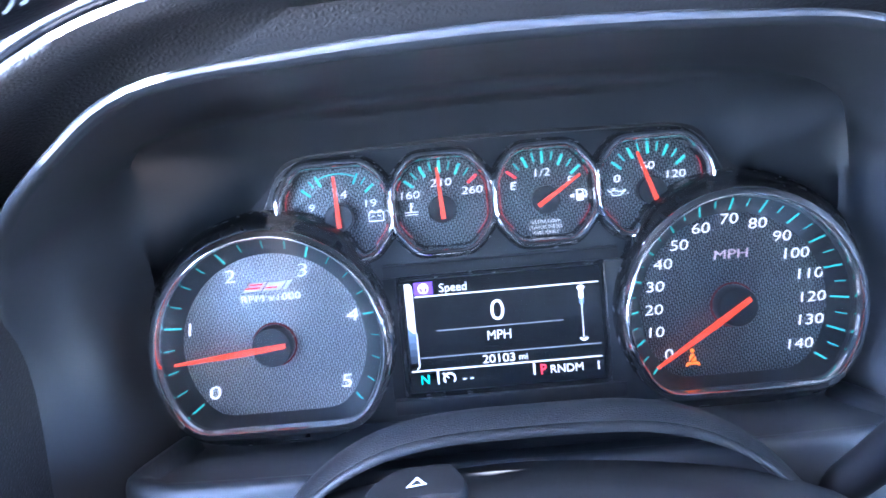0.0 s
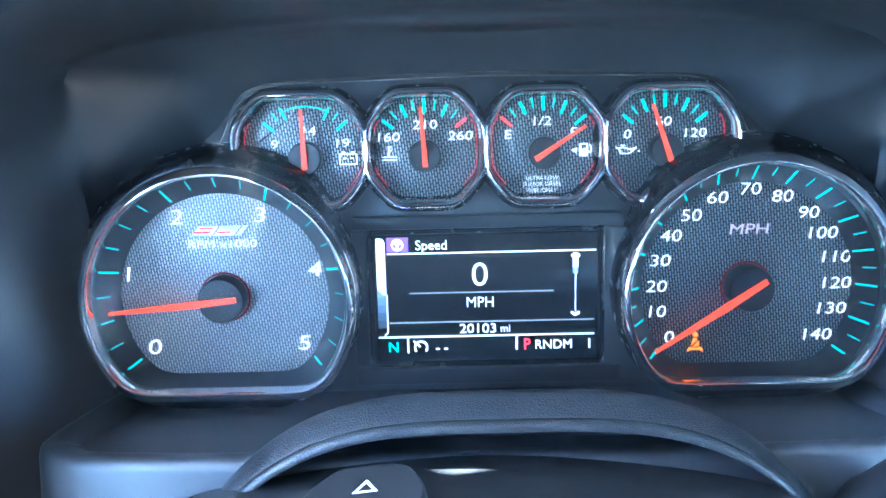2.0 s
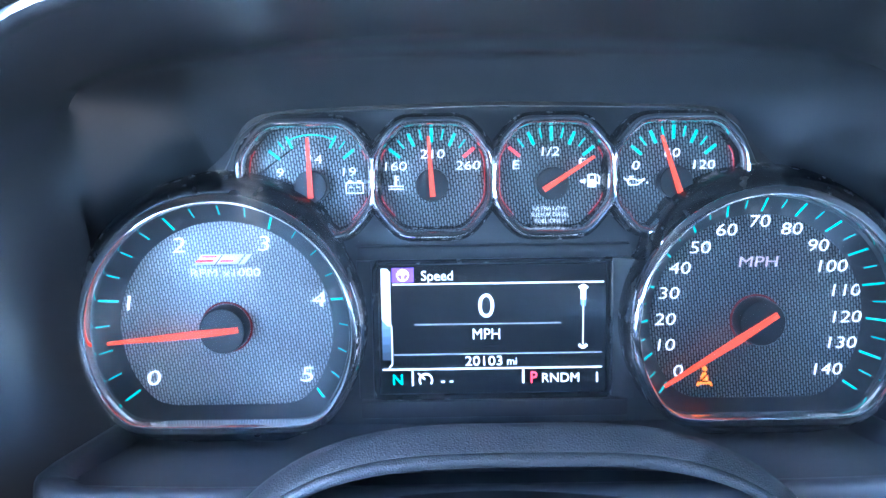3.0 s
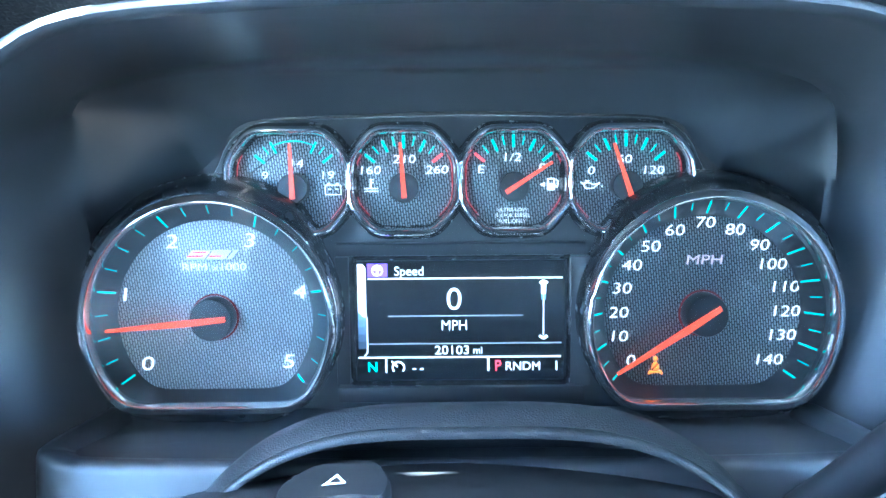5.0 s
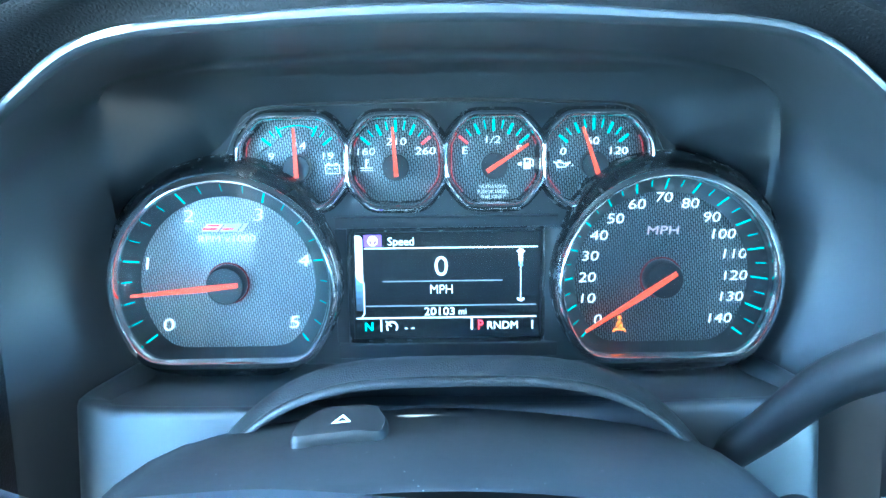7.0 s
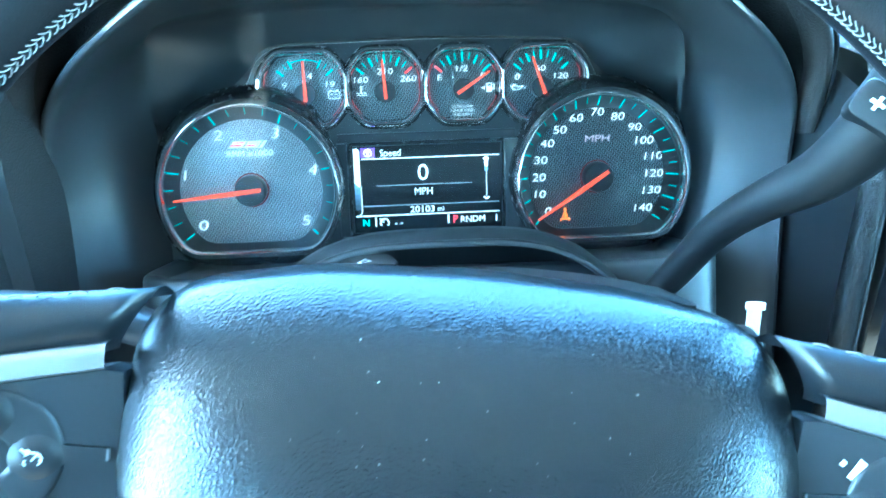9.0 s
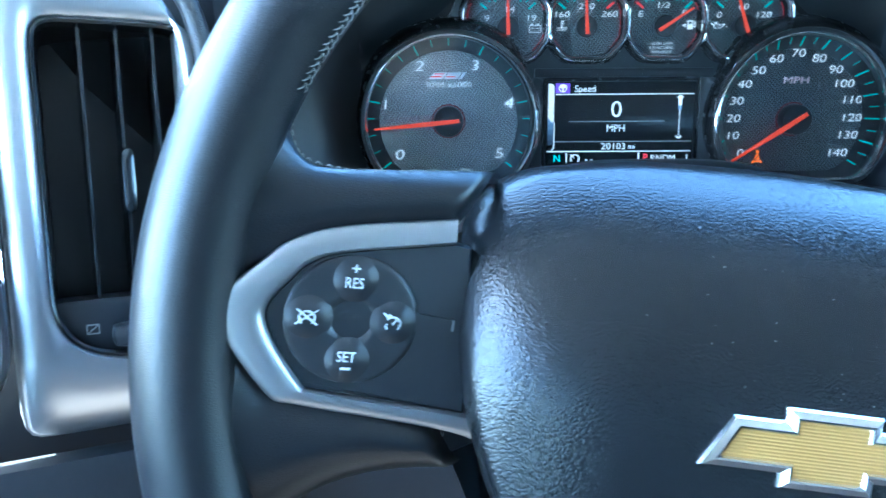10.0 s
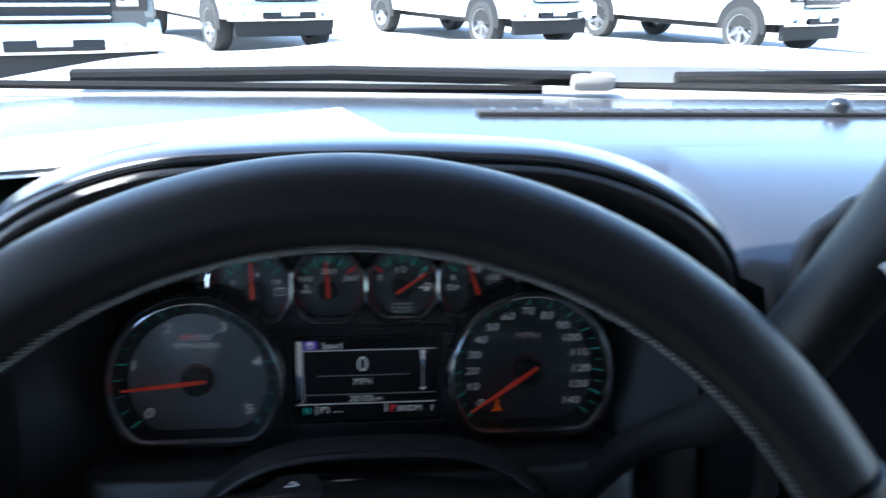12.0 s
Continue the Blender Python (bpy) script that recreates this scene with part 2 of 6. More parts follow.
def thing(name, m, label, category, group="", kind=""):
    """An Empty at the base of a thing made of parts."""
    ob = new(name)
    ob.empty_display_size = 0.02
    ob.matrix_world = m
    return tagged(ob, label, category, group, kind)


def loft(loops, closed=True, cap0=False, cap1=False, bm=None):
    """Skin between loops of equally many points."""
    bm = bm or bmesh.new()
    rows = [[bm.verts.new(p) for p in lp] for lp in loops]
    n = len(rows[0])
    for a, b in zip(rows, rows[1:]):
        for i in range(n if closed else n - 1):
            j = (i + 1) % n
            bm.faces.new((a[i], a[j], b[j], b[i]))
    if cap0:
        bm.faces.new(rows[0])
    if cap1:
        bm.faces.new(rows[-1])
    return bm


def resample(pts, n, closed=True):
    pts = [Vector(p) for p in pts]
    if closed:
        pts = pts + [pts[0]]
    acc = [0.0]
    for a, b in zip(pts, pts[1:]):
        acc.append(acc[-1] + (b - a).length)
    out, k = [], 0
    for i in range(n):
        s = acc[-1] * i / (n if closed else n - 1)
        while k < len(pts) - 2 and acc[k + 1] < s:
            k += 1
        f = (s - acc[k]) / max(1e-9, acc[k + 1] - acc[k])
        out.append(pts[k].lerp(pts[k + 1], min(1, f)))
    return out


def smooth(pts, times, closed=True):
    pts = [Vector(p) for p in pts]
    for _ in range(times):
        n = len(pts)
        q = [(pts[i - 1] + pts[i] * 2 + pts[(i + 1) % n]) / 4 for i in range(n)]
        if not closed:
            q[0], q[-1] = pts[0], pts[-1]
        pts = q
    return pts


def rounded(pts, n=96, times=8):
    """A closed outline with softened corners."""
    return smooth(resample(pts, n), times)


def offset(loop, d):
    """Shift a closed 2D outline along its outward normals."""
    n = len(loop)
    area = sum(loop[i][0] * loop[(i + 1) % n][1] - loop[(i + 1) % n][0] * loop[i][1] for i in range(n))
    s = 1 if area > 0 else -1
    out = []
    for i in range(n):
        t = Vector(loop[(i + 1) % n]) - Vector(loop[i - 1])
        t.normalize()
        out.append(Vector((loop[i][0] + s * t.y * d, loop[i][1] - s * t.x * d)))
    return out


def at(loop, y):
    """A 2D outline (x, z) stood up at depth y."""
    return [(p[0], y, p[1]) for p in loop]


def bezel(loop, profile):
    """Sweep a cross-section of (outward, depth) pairs round an outline; the section is closed."""
    return loft([at(offset(loop, o), y) for o, y in profile + profile[:1]])


def slab(loop, y0, y1, edge=0.0005):
    """A plate of an outline's shape, from front y0 to back y1, with softened front edges."""
    return loft([at(offset(loop, -edge), y0), at(offset(loop, -edge * 0.3), y0 + edge * 0.3), at(loop, y0 + edge), at(loop, y1)], cap0=True, cap1=True)


def disc(cx, cz, r, n=48):
    return [Vector((cx + r * math.cos(2 * math.pi * i / n), cz + r * math.sin(2 * math.pi * i / n))) for i in range(n)]


def cut_disc(cx, cz, r, floor_z, n=96, times=6):
    """A circle cut off flat below floor_z, with soft corners."""
    raw = [(cx + r * math.cos(a), max(floor_z, cz + r * math.sin(a))) for a in [2 * math.pi * i / 400 for i in range(400)]]
    return rounded(raw, n, times)


def box(bm, c, s, m=Matrix()):
    r = bmesh.ops.create_cube(bm, size=1.0, matrix=m @ Matrix.Translation(c) @ Matrix.Diagonal((*s, 1)))
    return r["verts"]


def block(c, s, edge=0.0, m=Matrix(), segs=2):
    bm = bmesh.new()
    box(bm, c, s, m)
    if edge:
        bmesh.ops.bevel(bm, geom=bm.edges[:], offset=edge, segments=segs, affect="EDGES", profile=0.6)
    return bm


def bar(a, b, w0, w1, y0, y1):
    """A flat tapered bar from a to b (x, z), of widths w0 and w1, from front y0 to back y1."""
    a, b = Vector(a), Vector(b)
    t = (b - a).normalized()
    n = Vector((-t.y, t.x))
    loop = [a + n * w0 / 2, b + n * w1 / 2, b - n * w1 / 2, a - n * w0 / 2]
    return loft([at(loop, y0), at(loop, y1)], cap0=True, cap1=True)


def tube(path, radius, n=12, flat=1.0, caps=True):
    """A round bar along a path; radius may be a list. flat: squash along the path's second normal."""
    path = [Vector(p) for p in path]
    loops = []
    up = Vector((0.03, 0.02, 1))
    for i, p in enumerate(path):
        t = (path[min(i + 1, len(path) - 1)] - path[max(i - 1, 0)]).normalized()
        u = up.cross(t)
        if u.length < 0.1:
            u = Vector((1, 0, 0)).cross(t)
        u.normalize()
        v = t.cross(u)
        r = radius[i] if isinstance(radius, (list, tuple)) else radius
        loops.append([p + u * r * math.cos(2 * math.pi * k / n) + v * r * flat * math.sin(2 * math.pi * k / n) for k in range(n)])
    return loft(loops, cap0=caps, cap1=caps)


def curve3(ctrl, n):
    """A smooth open line through control points (Catmull-Rom)."""
    c = [Vector(p) for p in ctrl]
    c = [c[0] * 2 - c[1]] + c + [c[-1] * 2 - c[-2]]
    out, segs = [], len(c) - 3
    for i in range(n):
        s = segs * i / (n - 1)
        k = min(int(s), segs - 1)
        f = s - k
        a, b, d, e = c[k], c[k + 1], c[k + 2], c[k + 3]
        out.append(0.5 * ((2 * b) + (d - a) * f + (2 * a - 5 * b + 4 * d - e) * f * f + (3 * b - a - 3 * d + e) * f ** 3))
    return out


def letters(body, height, at_x, at_z, y, wide=1.0, slant=0.0, bold=0.0, depth=0.0002, align="CENTER"):
    """Text standing in the x-z plane, facing the driver, centred on (at_x, at_z)."""
    cu = bpy.data.curves.new("letters", "FONT")
    cu.body, cu.size, cu.shear, cu.offset, cu.extrude = body, 1.0, slant, bold, 0.0
    cu.align_x = "LEFT"
    cu.resolution_u = 4
    ob = bpy.data.objects.new("letters", cu)
    scene.collection.objects.link(ob)
    bpy.context.view_layer.update()
    me = bpy.data.meshes.new_from_object(ob.evaluated_get(bpy.context.evaluated_depsgraph_get()))
    bpy.data.objects.remove(ob)
    bpy.data.curves.remove(cu)
    bm = bmesh.new()
    bm.from_mesh(me)
    bpy.data.meshes.remove(me)
    k = height / 0.70
    xs, ys = [v.co.x for v in bm.verts], [v.co.y for v in bm.verts]
    mx = (min(xs) + max(xs)) / 2 if align == "CENTER" else min(xs)
    mz = 0.35
    for v in bm.verts:
        v.co = Vector((at_x + (v.co.x - mx) * k * wide, y, at_z + (v.co.y - mz) * k))
    r = bmesh.ops.extrude_face_region(bm, geom=bm.faces[:])
    bmesh.ops.translate(bm, verts=[g for g in r["geom"] if isinstance(g, bmesh.types.BMVert)], vec=(0, depth, 0))
    return bm


def join(*bms):
    out = bms[0]
    for b in bms[1:]:
        me = bpy.data.meshes.new("join")
        b.to_mesh(me)
        b.free()
        out.from_mesh(me)
        bpy.data.meshes.remove(me)
    return out


def moved(bm, m):
    bmesh.ops.transform(bm, matrix=m, verts=bm.verts[:])
    return bm


# ---- instrument cluster: x right, z up in its face, y into the dash ----
CM = pose(0.031, 0.3577, 1.448, -14, 0, 0)
cluster = thing("instrument_cluster", CM, "black instrument cluster with chrome-ringed lit gauges in the dashboard hood", "instrument cluster")

# face plate behind the gauges, with the opening for the display
plate_half = [(-0.168, -0.058), (-0.1705, -0.01), (-0.156, 0.030), (-0.130, 0.046), (-0.111, 0.056), (-0.106, 0.074), (-0.092, 0.0825)]
plate_loop = rounded(plate_half + [(0, 0.0845)] + [(-x, z) for x, z in plate_half[::-1]], 140, 2)
part("face_plate", slab(plate_loop, 0.006, 0.030, 0.002), SHROUD_BLACK, cluster)


def collar_width(p):
    """The collars shrink to a thin edge beside the display, and are slimmer at the far sides."""
    inward = max(0.0, min(1.0, (0.088 - abs(p.x)) / 0.018)) * max(0.0, min(1.0, (0.040 - p.y) / 0.016))
    outward = max(0.0, min(1.0, (abs(p.x) - 0.128) / 0.035)) * max(0.0, min(1.0, (0.030 - p.y) / 0.020))
    return 1.0 - 0.82 * inward - 0.45 * outward


def gauge(name, cx, ticks, numbers, dial_mat, needle_deg, label, dx=0.0):
    """A large gauge: collar, chrome ring, sloped tick ring, dial, ticks, numbers, needle, hub."""
    cz, low = -0.006, -0.0395
    ring = cut_disc(cx, cz + 0.0005, 0.0562, low - 0.0058, 200, 34)
    cx += dx
    face = cut_disc(cx, cz, 0.0447, low)
    cone = cut_disc(cx, cz, 0.0525, low - 0.0045)
    section = [(0.0092, 0.012), (0.0088, 0.000), (0.0072, -0.0085), (0.0046, -0.0128), (0.0018, -0.0146), (0.0, -0.0146), (-0.001, 0.012)]
    g = part(name, loft([at([a.lerp(b, collar_width(a)) for a, b in zip(ring, offset(ring, o))] if o > 0 else offset(ring, o), y) for o, y in section + section[:1]]), COLLAR_BLACK, cluster, label)
    part("chrome_ring", bezel(ring, [(0.0006, -0.0140), (0.0007, -0.0172), (0.0004, -0.0180), (-0.0003, -0.0185), (-0.0011, -0.01895), (-0.0019, -0.0194), (-0.0026, -0.0195), (-0.0031, -0.0188), (-0.0035, -0.0165), (-0.0037, -0.0125), (-0.0030, -0.0105), (0.0, -0.0105)]), CHROME_SOFT, g, "bright chrome ring")
    part("dial_face", slab(face, 0.0, 0.003, 0.0002), dial_mat, g, "stamped dial face with rows of small dashes")
    part("tick_ring", loft([at(face, 0.0002), at(cut_disc(cx, cz, 0.0449, low - 0.0002), -0.0006), at(cone, -0.0085), at(offset(cone, 0.0006), -0.0125)]), DIAL_RING, g)
    for ang, r0, r1, w in ticks:
        a = radians(ang)
        d = Vector((math.cos(a), math.sin(a)))
        bm = bmesh.new()
        n = Vector((-d.y, d.x)) * w / 2
        vs = []
        for r in (r0, r1):
            depth = -0.0006 - (r - 0.0449) / (0.0525 - 0.0449) * 0.0079 - 0.0004
            for s in (1, -1):
                vs.append(bm.verts.new((cx + d.x * r + s * n.x, depth, cz + d.y * r + s * n.y)))
        bm.faces.new((vs[0], vs[1], vs[3], vs[2]))
        r_ = bmesh.ops.extrude_face_region(bm, geom=bm.faces[:])
        bmesh.ops.translate(bm, verts=[v for v in r_["geom"] if isinstance(v, bmesh.types.BMVert)], vec=(0, 0.0004, 0))
        part("tick", bm, TEAL, g)
    for body, x, z, h in numbers:
        part("number", letters(body, h, x, z, -0.0005, 1.42 if h > 0.006 else 1.30, 0.10, -0.009), WHITE_MARK, g)
    # needle on its hub
    a = radians(needle_deg)
    d = Vector((math.cos(a), math.sin(a)))
    c = Vector((cx, cz))
    part("hub", loft([at(disc(cx, cz, r), y) for r, y in ((0.0098, 0.0), (0.0096, -0.0075), (0.0091, -0.0082))], cap1=True), SATIN_BLACK, g)
    part("hub_glow", bezel(disc(cx, cz, 0.0100), [(0.0, -0.0001), (0.0001, -0.0005), (0.0007, -0.0005), (0.0009, -0.0001)]), HUB_RED, g, "dim red light round the hub")
    tip, tail = c + d * 0.0475, c - d * 0.0068
    nb = loft([at([tail + Vector((-d.y, d.x)) * 0.0011 * s0 for s0 in (1, 0.3, -0.3, -1)], -0.0095),
               at([c + d * 0.012 + Vector((-d.y, d.x)) * 0.0015 * s0 for s0 in (1, 0.3, -0.3, -1)], -0.0095),
               at([tip + Vector((-d.y, d.x)) * 0.0006 * s0 for s0 in (1, 0.3, -0.3, -1)], -0.0080)], closed=False)
    r_ = bmesh.ops.extrude_face_region(nb, geom=nb.faces[:])
    bmesh.ops.translate(nb, verts=[v for v in r_["geom"] if isinstance(v, bmesh.types.BMVert)], vec=(0, 0.0015, 0))
    part("needle", nb, NEEDLE, g, "glowing red needle")
    return g


def sweep_ticks(n, major_every, first, last, r_major, r_minor):
    out = []
    for i in range(n):
        ang = first + (last - first) * i / (n - 1)
        big = i % major_every == 0
        out.append((ang, *(r_major if big else r_minor), 0.0009 if big else 0.00055))
    return out


TX, GZ = -0.110, -0.006
tach_numbers = [("0", -0.1430, -0.0272, 0.0064), ("1", -0.1517, 0.0050, 0.0064), ("2", -0.1297, 0.0290, 0.0064), ("3", -0.0945, 0.0292, 0.0064), ("4", -0.0725, 0.0055, 0.0064), ("5", -0.0785, -0.0266, 0.0064)]
tach = gauge("tachometer", TX, sweep_ticks(21, 4, 215, -35.5, (0.0455, 0.0515), (0.0475, 0.0515)), tach_numbers, DIAL_IN_LIGHT, 185.5, "round tachometer with chrome ring, its silvery dial coloured lighter as if lit", -0.0014)
part("caption", letters("RPM x1000", 0.0034, -0.1108, 0.0172, -0.0005, 1.30, 0.0, -0.010), WHITE_MARK, tach)
# slanted off-road emblem as plain bars
def slanted(x0, w, z0, z1, lean=0.0016):
    k = lean / 0.002
    return [Vector((x0 - w / 2 + (z0 - 0.0227) * k, z0)), Vector((x0 + w / 2 + (z0 - 0.0227) * k, z0)), Vector((x0 + w / 2 + (z1 - 0.0227) * k, z1)), Vector((x0 - w / 2 + (z1 - 0.0227) * k, z1))]


for x0, w in ((-0.1178, 0.0086), (-0.1085, 0.0086), (-0.1022, 0.0022)):
    part("emblem_bar", slab(slanted(x0, w, 0.0206, 0.0248), -0.0006, 0.0, 0.0001), PRINT_WHITE, tach)
for x0, w, z0, z1 in ((-0.1186, 0.0070, 0.0218, 0.0226), (-0.1180, 0.0060, 0.0236, 0.0242), (-0.1094, 0.0056, 0.0218, 0.0224)):
    part("emblem_bar", slab(slanted(x0, w, z0, z1), -0.0009, -0.0004, 0.0001), RED_MARK, tach)
SX = 0.110
speed_numbers = []
SPOTS = [(-32.0, -21.5), (-37.3, -10.2), (-38.0, 0.8), (-36.6, 11.9), (-32.3, 22.4), (-24.1, 30.9), (-13.3, 38.1), (0.4, 41.5), (13.6, 38.2), (24.9, 31.1), (31.3, 22.4), (37.4, 12.1), (38.2, 0.8), (36.7, -10.2), (31.2, -21.6)]
for i, (x, z) in enumerate(SPOTS):
    speed_numbers.append((str(i * 10), SX + x / 1000, GZ + z / 1000, 0.0050))
speedo = gauge("speedometer", SX, sweep_ticks(29, 2, 215, -35.5, (0.0455, 0.0515), (0.0475, 0.0512)), speed_numbers, DIAL_IN_SHADE, 213.5, "round speedometer with chrome ring, its silvery dial coloured darker as if shaded")
part("caption", letters("MPH", 0.0044, 0.1103, 0.0186, -0.0005, 1.35, 0.08, 0.0), lit("dim_pink_marking", (0.5, 0.38, 0.42), 0.5), speedo)
belt = join(slab(disc(0.0892, -0.0268, 0.0010, 16), -0.0008, 0.0, 0.0001),
            slab(rounded([(0.0876, -0.0320), (0.0880, -0.0292), (0.0892, -0.0282), (0.0904, -0.0292), (0.0908, -0.0320)], 24, 1), -0.0008, 0.0, 0.0001),
            bar((0.0868, -0.0328), (0.0862, -0.0342), 0.0009, 0.0007, -0.0008, 0), bar((0.0916, -0.0328), (0.0922, -0.0342), 0.0009, 0.0007, -0.0008, 0), bar((0.0864, -0.0330), (0.0920, -0.0330), 0.0008, 0.0008, -0.0008, 0))
part("seat_belt_strap", join(bar((0.0872, -0.0322), (0.0908, -0.0284), 0.0005, 0.0005, -0.0012, -0.0007), bar((0.0882, -0.0322), (0.0902, -0.0322), 0.0004, 0.0004, -0.0012, -0.0007)), MATTE_BLACK, speedo)
part("seat_belt_lamp", belt, AMBER, speedo, "glowing amber seat belt lamp")

# four small gauges in joined chrome frames
SMALL_Z = 0.0552


def octagon(cx, cz, hw, hh, cw, ch, n=96, times=4):
    p = [(cx - cw, cz + hh), (cx + cw, cz + hh), (cx + hw, cz + ch), (cx + hw, cz - ch), (cx + cw, cz - hh), (cx - cw, cz - hh), (cx - hw, cz - ch), (cx - hw, cz + ch)]
    return rounded(p, n, times)


def small_gauge(name, cx, hx, hw, needle_deg, label, marks, hub_z=0.0522):
    frame_loop = octagon(cx, SMALL_Z, hw, 0.0232, hw - 0.0110, 0.0100, 168, 28)
    # the outer small gauges run in under the collars of the large ones
    for bx0 in (TX, SX):
        c0 = Vector((bx0, GZ + 0.0005))
        frame_loop = [c0 + (p - c0).normalized() * 0.0588 if (p - c0).length < 0.0588 else p for p in frame_loop]
    g = part(name, bezel(frame_loop, [(0.0026, 0.011), (0.0028, -0.002), (0.0016, -0.0045), (0.0, -0.0050), (-0.001, 0.011)]), COLLAR_BLACK, cluster, label)
    part("chrome_frame", bezel(frame_loop, [(0.0013, -0.0040), (0.0012, -0.0064), (0.0008, -0.0080), (0.0002, -0.0088), (-0.0006, -0.0090), (-0.0013, -0.0087), (-0.0018, -0.0080), (-0.0022, -0.0066), (-0.0024, -0.0045), (0.0, -0.002)]), CHROME_SOFT, g, "bright chrome frame")
    part("inner_wall", loft([at(offset(frame_loop, -0.0023), -0.005), at(offset(frame_loop, -0.0030), 0.0022)]), COLLAR_BLACK, g)
    part("dial_face", slab(offset(frame_loop, -0.0012), 0.002, 0.005, 0.0002), DIAL_IN_SHADE, g)
    for side in (-1, 1):
        arc = offset(frame_loop, -0.0031)
        pts = [p for p in arc if (p.x - cx) * side > hw * 0.62 and p.y < SMALL_Z + 0.012]
        pts.sort(key=lambda p: p.y)
        bm = loft([[(p.x - 0.00012 * side, 0.0010, p.y), (p.x + 0.00006 * side, 0.0008, p.y), (p.x + 0.00012 * side, 0.0020, p.y)] for p in pts], closed=False)
        part("edge_light", bm, EDGE_RED, g, "thin glowing red edge line")
    for ang, r0, r1, w, mat in marks:
        a = radians(ang)
        d = Vector((math.cos(a), math.sin(a)))
        c = Vector((hx, hub_z + 0.0005))
        part("tick", bar(c + d * r0, c + d * r1, w, w, 0.0012, 0.002), mat, g)
    part("hub", loft([at(disc(hx, hub_z, r, 32), y) for r, y in ((0.0068, 0.002), (0.0067, -0.0035), (0.0063, -0.004))], cap1=True), SATIN_BLACK, g)
    a = radians(needle_deg)
    d = Vector((math.cos(a), math.sin(a)))
    c = Vector((hx, hub_z))
    part("needle", bar(c - d * 0.0045, c + d * 0.0198, 0.0022, 0.0011, -0.0055, -0.0042), NEEDLE, g, "glowing red needle")
    return g


def nine(first=TEAL, last=TEAL):
    out = []
    for i in range(9):
        big = i % 2 == 0
        mat = first if i == 0 else last if i == 8 else TEAL
        out.append((140.5 - 101 * i / 8, 0.0168 if big else 0.0182, 0.0225, 0.0013 if big and i else 0.0012 if i == 0 else 0.0007, mat))
    return out


def write(g, body, x, z, h=0.0036, mat=WHITE_MARK):
    part("number", letters(body, h, x, z, 0.0014, 1.36, 0.08, -0.006), mat, g)


volts = small_gauge("voltmeter", -0.0750, -0.0738, 0.0272, 91.5, "small volt gauge with chrome frame", [(140.5, 0.0168, 0.0225, 0.0012, TEAL), (127, 0.0185, 0.0225, 0.0006, TEAL), (117, 0.0168, 0.0225, 0.0010, TEAL), (63, 0.0168, 0.0225, 0.0010, TEAL), (52, 0.0185, 0.0225, 0.0006, TEAL), (39.5, 0.0168, 0.0225, 0.0012, TEAL)])
arc = [(-0.0738 + 0.0205 * math.cos(radians(a)), 0.0527 + 0.0205 * math.sin(radians(a))) for a in range(62, 119, 4)]
part("normal_band", loft([[(x, 0.0012, z - 0.0003), (x, 0.0012, z + 0.0003)] for x, z in arc], closed=False), TEAL, volts)
write(volts, "9", -0.0868, 0.0580), write(volts, "14", -0.0722, 0.0633), write(volts, "19", -0.0585, 0.0580)
bx, bz = -0.0565, 0.0516
part("battery_symbol", join(bar((bx - 0.0035, bz + 0.0018), (bx + 0.0035, bz + 0.0018), 0.00035, 0.00035, 0.0014, 0.002), bar((bx - 0.0035, bz - 0.0024), (bx + 0.0035, bz - 0.0024), 0.00035, 0.00035, 0.0014, 0.002), bar((bx - 0.0035, bz - 0.0024), (bx - 0.0035, bz + 0.0018), 0.00035, 0.00035, 0.0014, 0.002), bar((bx + 0.0035, bz - 0.0024), (bx + 0.0035, bz + 0.0018), 0.00035, 0.00035, 0.0014, 0.002), bar((bx - 0.0022, bz), (bx - 0.0008, bz), 0.0004, 0.0004, 0.0014, 0.002), bar((bx + 0.0008, bz), (bx + 0.0022, bz), 0.0004, 0.0004, 0.0014, 0.002), bar((bx - 0.0026, bz + 0.0024), (bx - 0.0012, bz + 0.0024), 0.0008, 0.0008, 0.0014, 0.002), bar((bx + 0.0012, bz + 0.0024), (bx + 0.0026, bz + 0.0024), 0.0008, 0.0008, 0.0014, 0.002)), WHITE_MARK, volts)

coolant = small_gauge("temperature_gauge", -0.0244, -0.0246, 0.0244, 93.5, "small coolant temperature gauge with chrome frame", nine(last=RED_MARK))
write(coolant, "160", -0.0394, 0.0600), write(coolant, "210", -0.0244, 0.0648), write(coolant, "260", -0.0098, 0.0600)
tx, tz = -0.0396, 0.0535
part("thermometer_symbol", join(bar((tx, tz - 0.002), (tx, tz + 0.0026), 0.0007, 0.0007, 0.0014, 0.002), bar((tx, tz + 0.0022), (tx + 0.0014, tz + 0.0022), 0.0004, 0.0004, 0.0014, 0.002), bar((tx, tz + 0.0009), (tx + 0.0014, tz + 0.0009), 0.0004, 0.0004, 0.0014, 0.002), bar((tx - 0.003, tz - 0.0018), (tx + 0.0034, tz - 0.0018), 0.0004, 0.0004, 0.0014, 0.002), bar((tx - 0.003, tz - 0.0030), (tx + 0.0034, tz - 0.0030), 0.0004, 0.0004, 0.0014, 0.002)), WHITE_MARK, coolant)

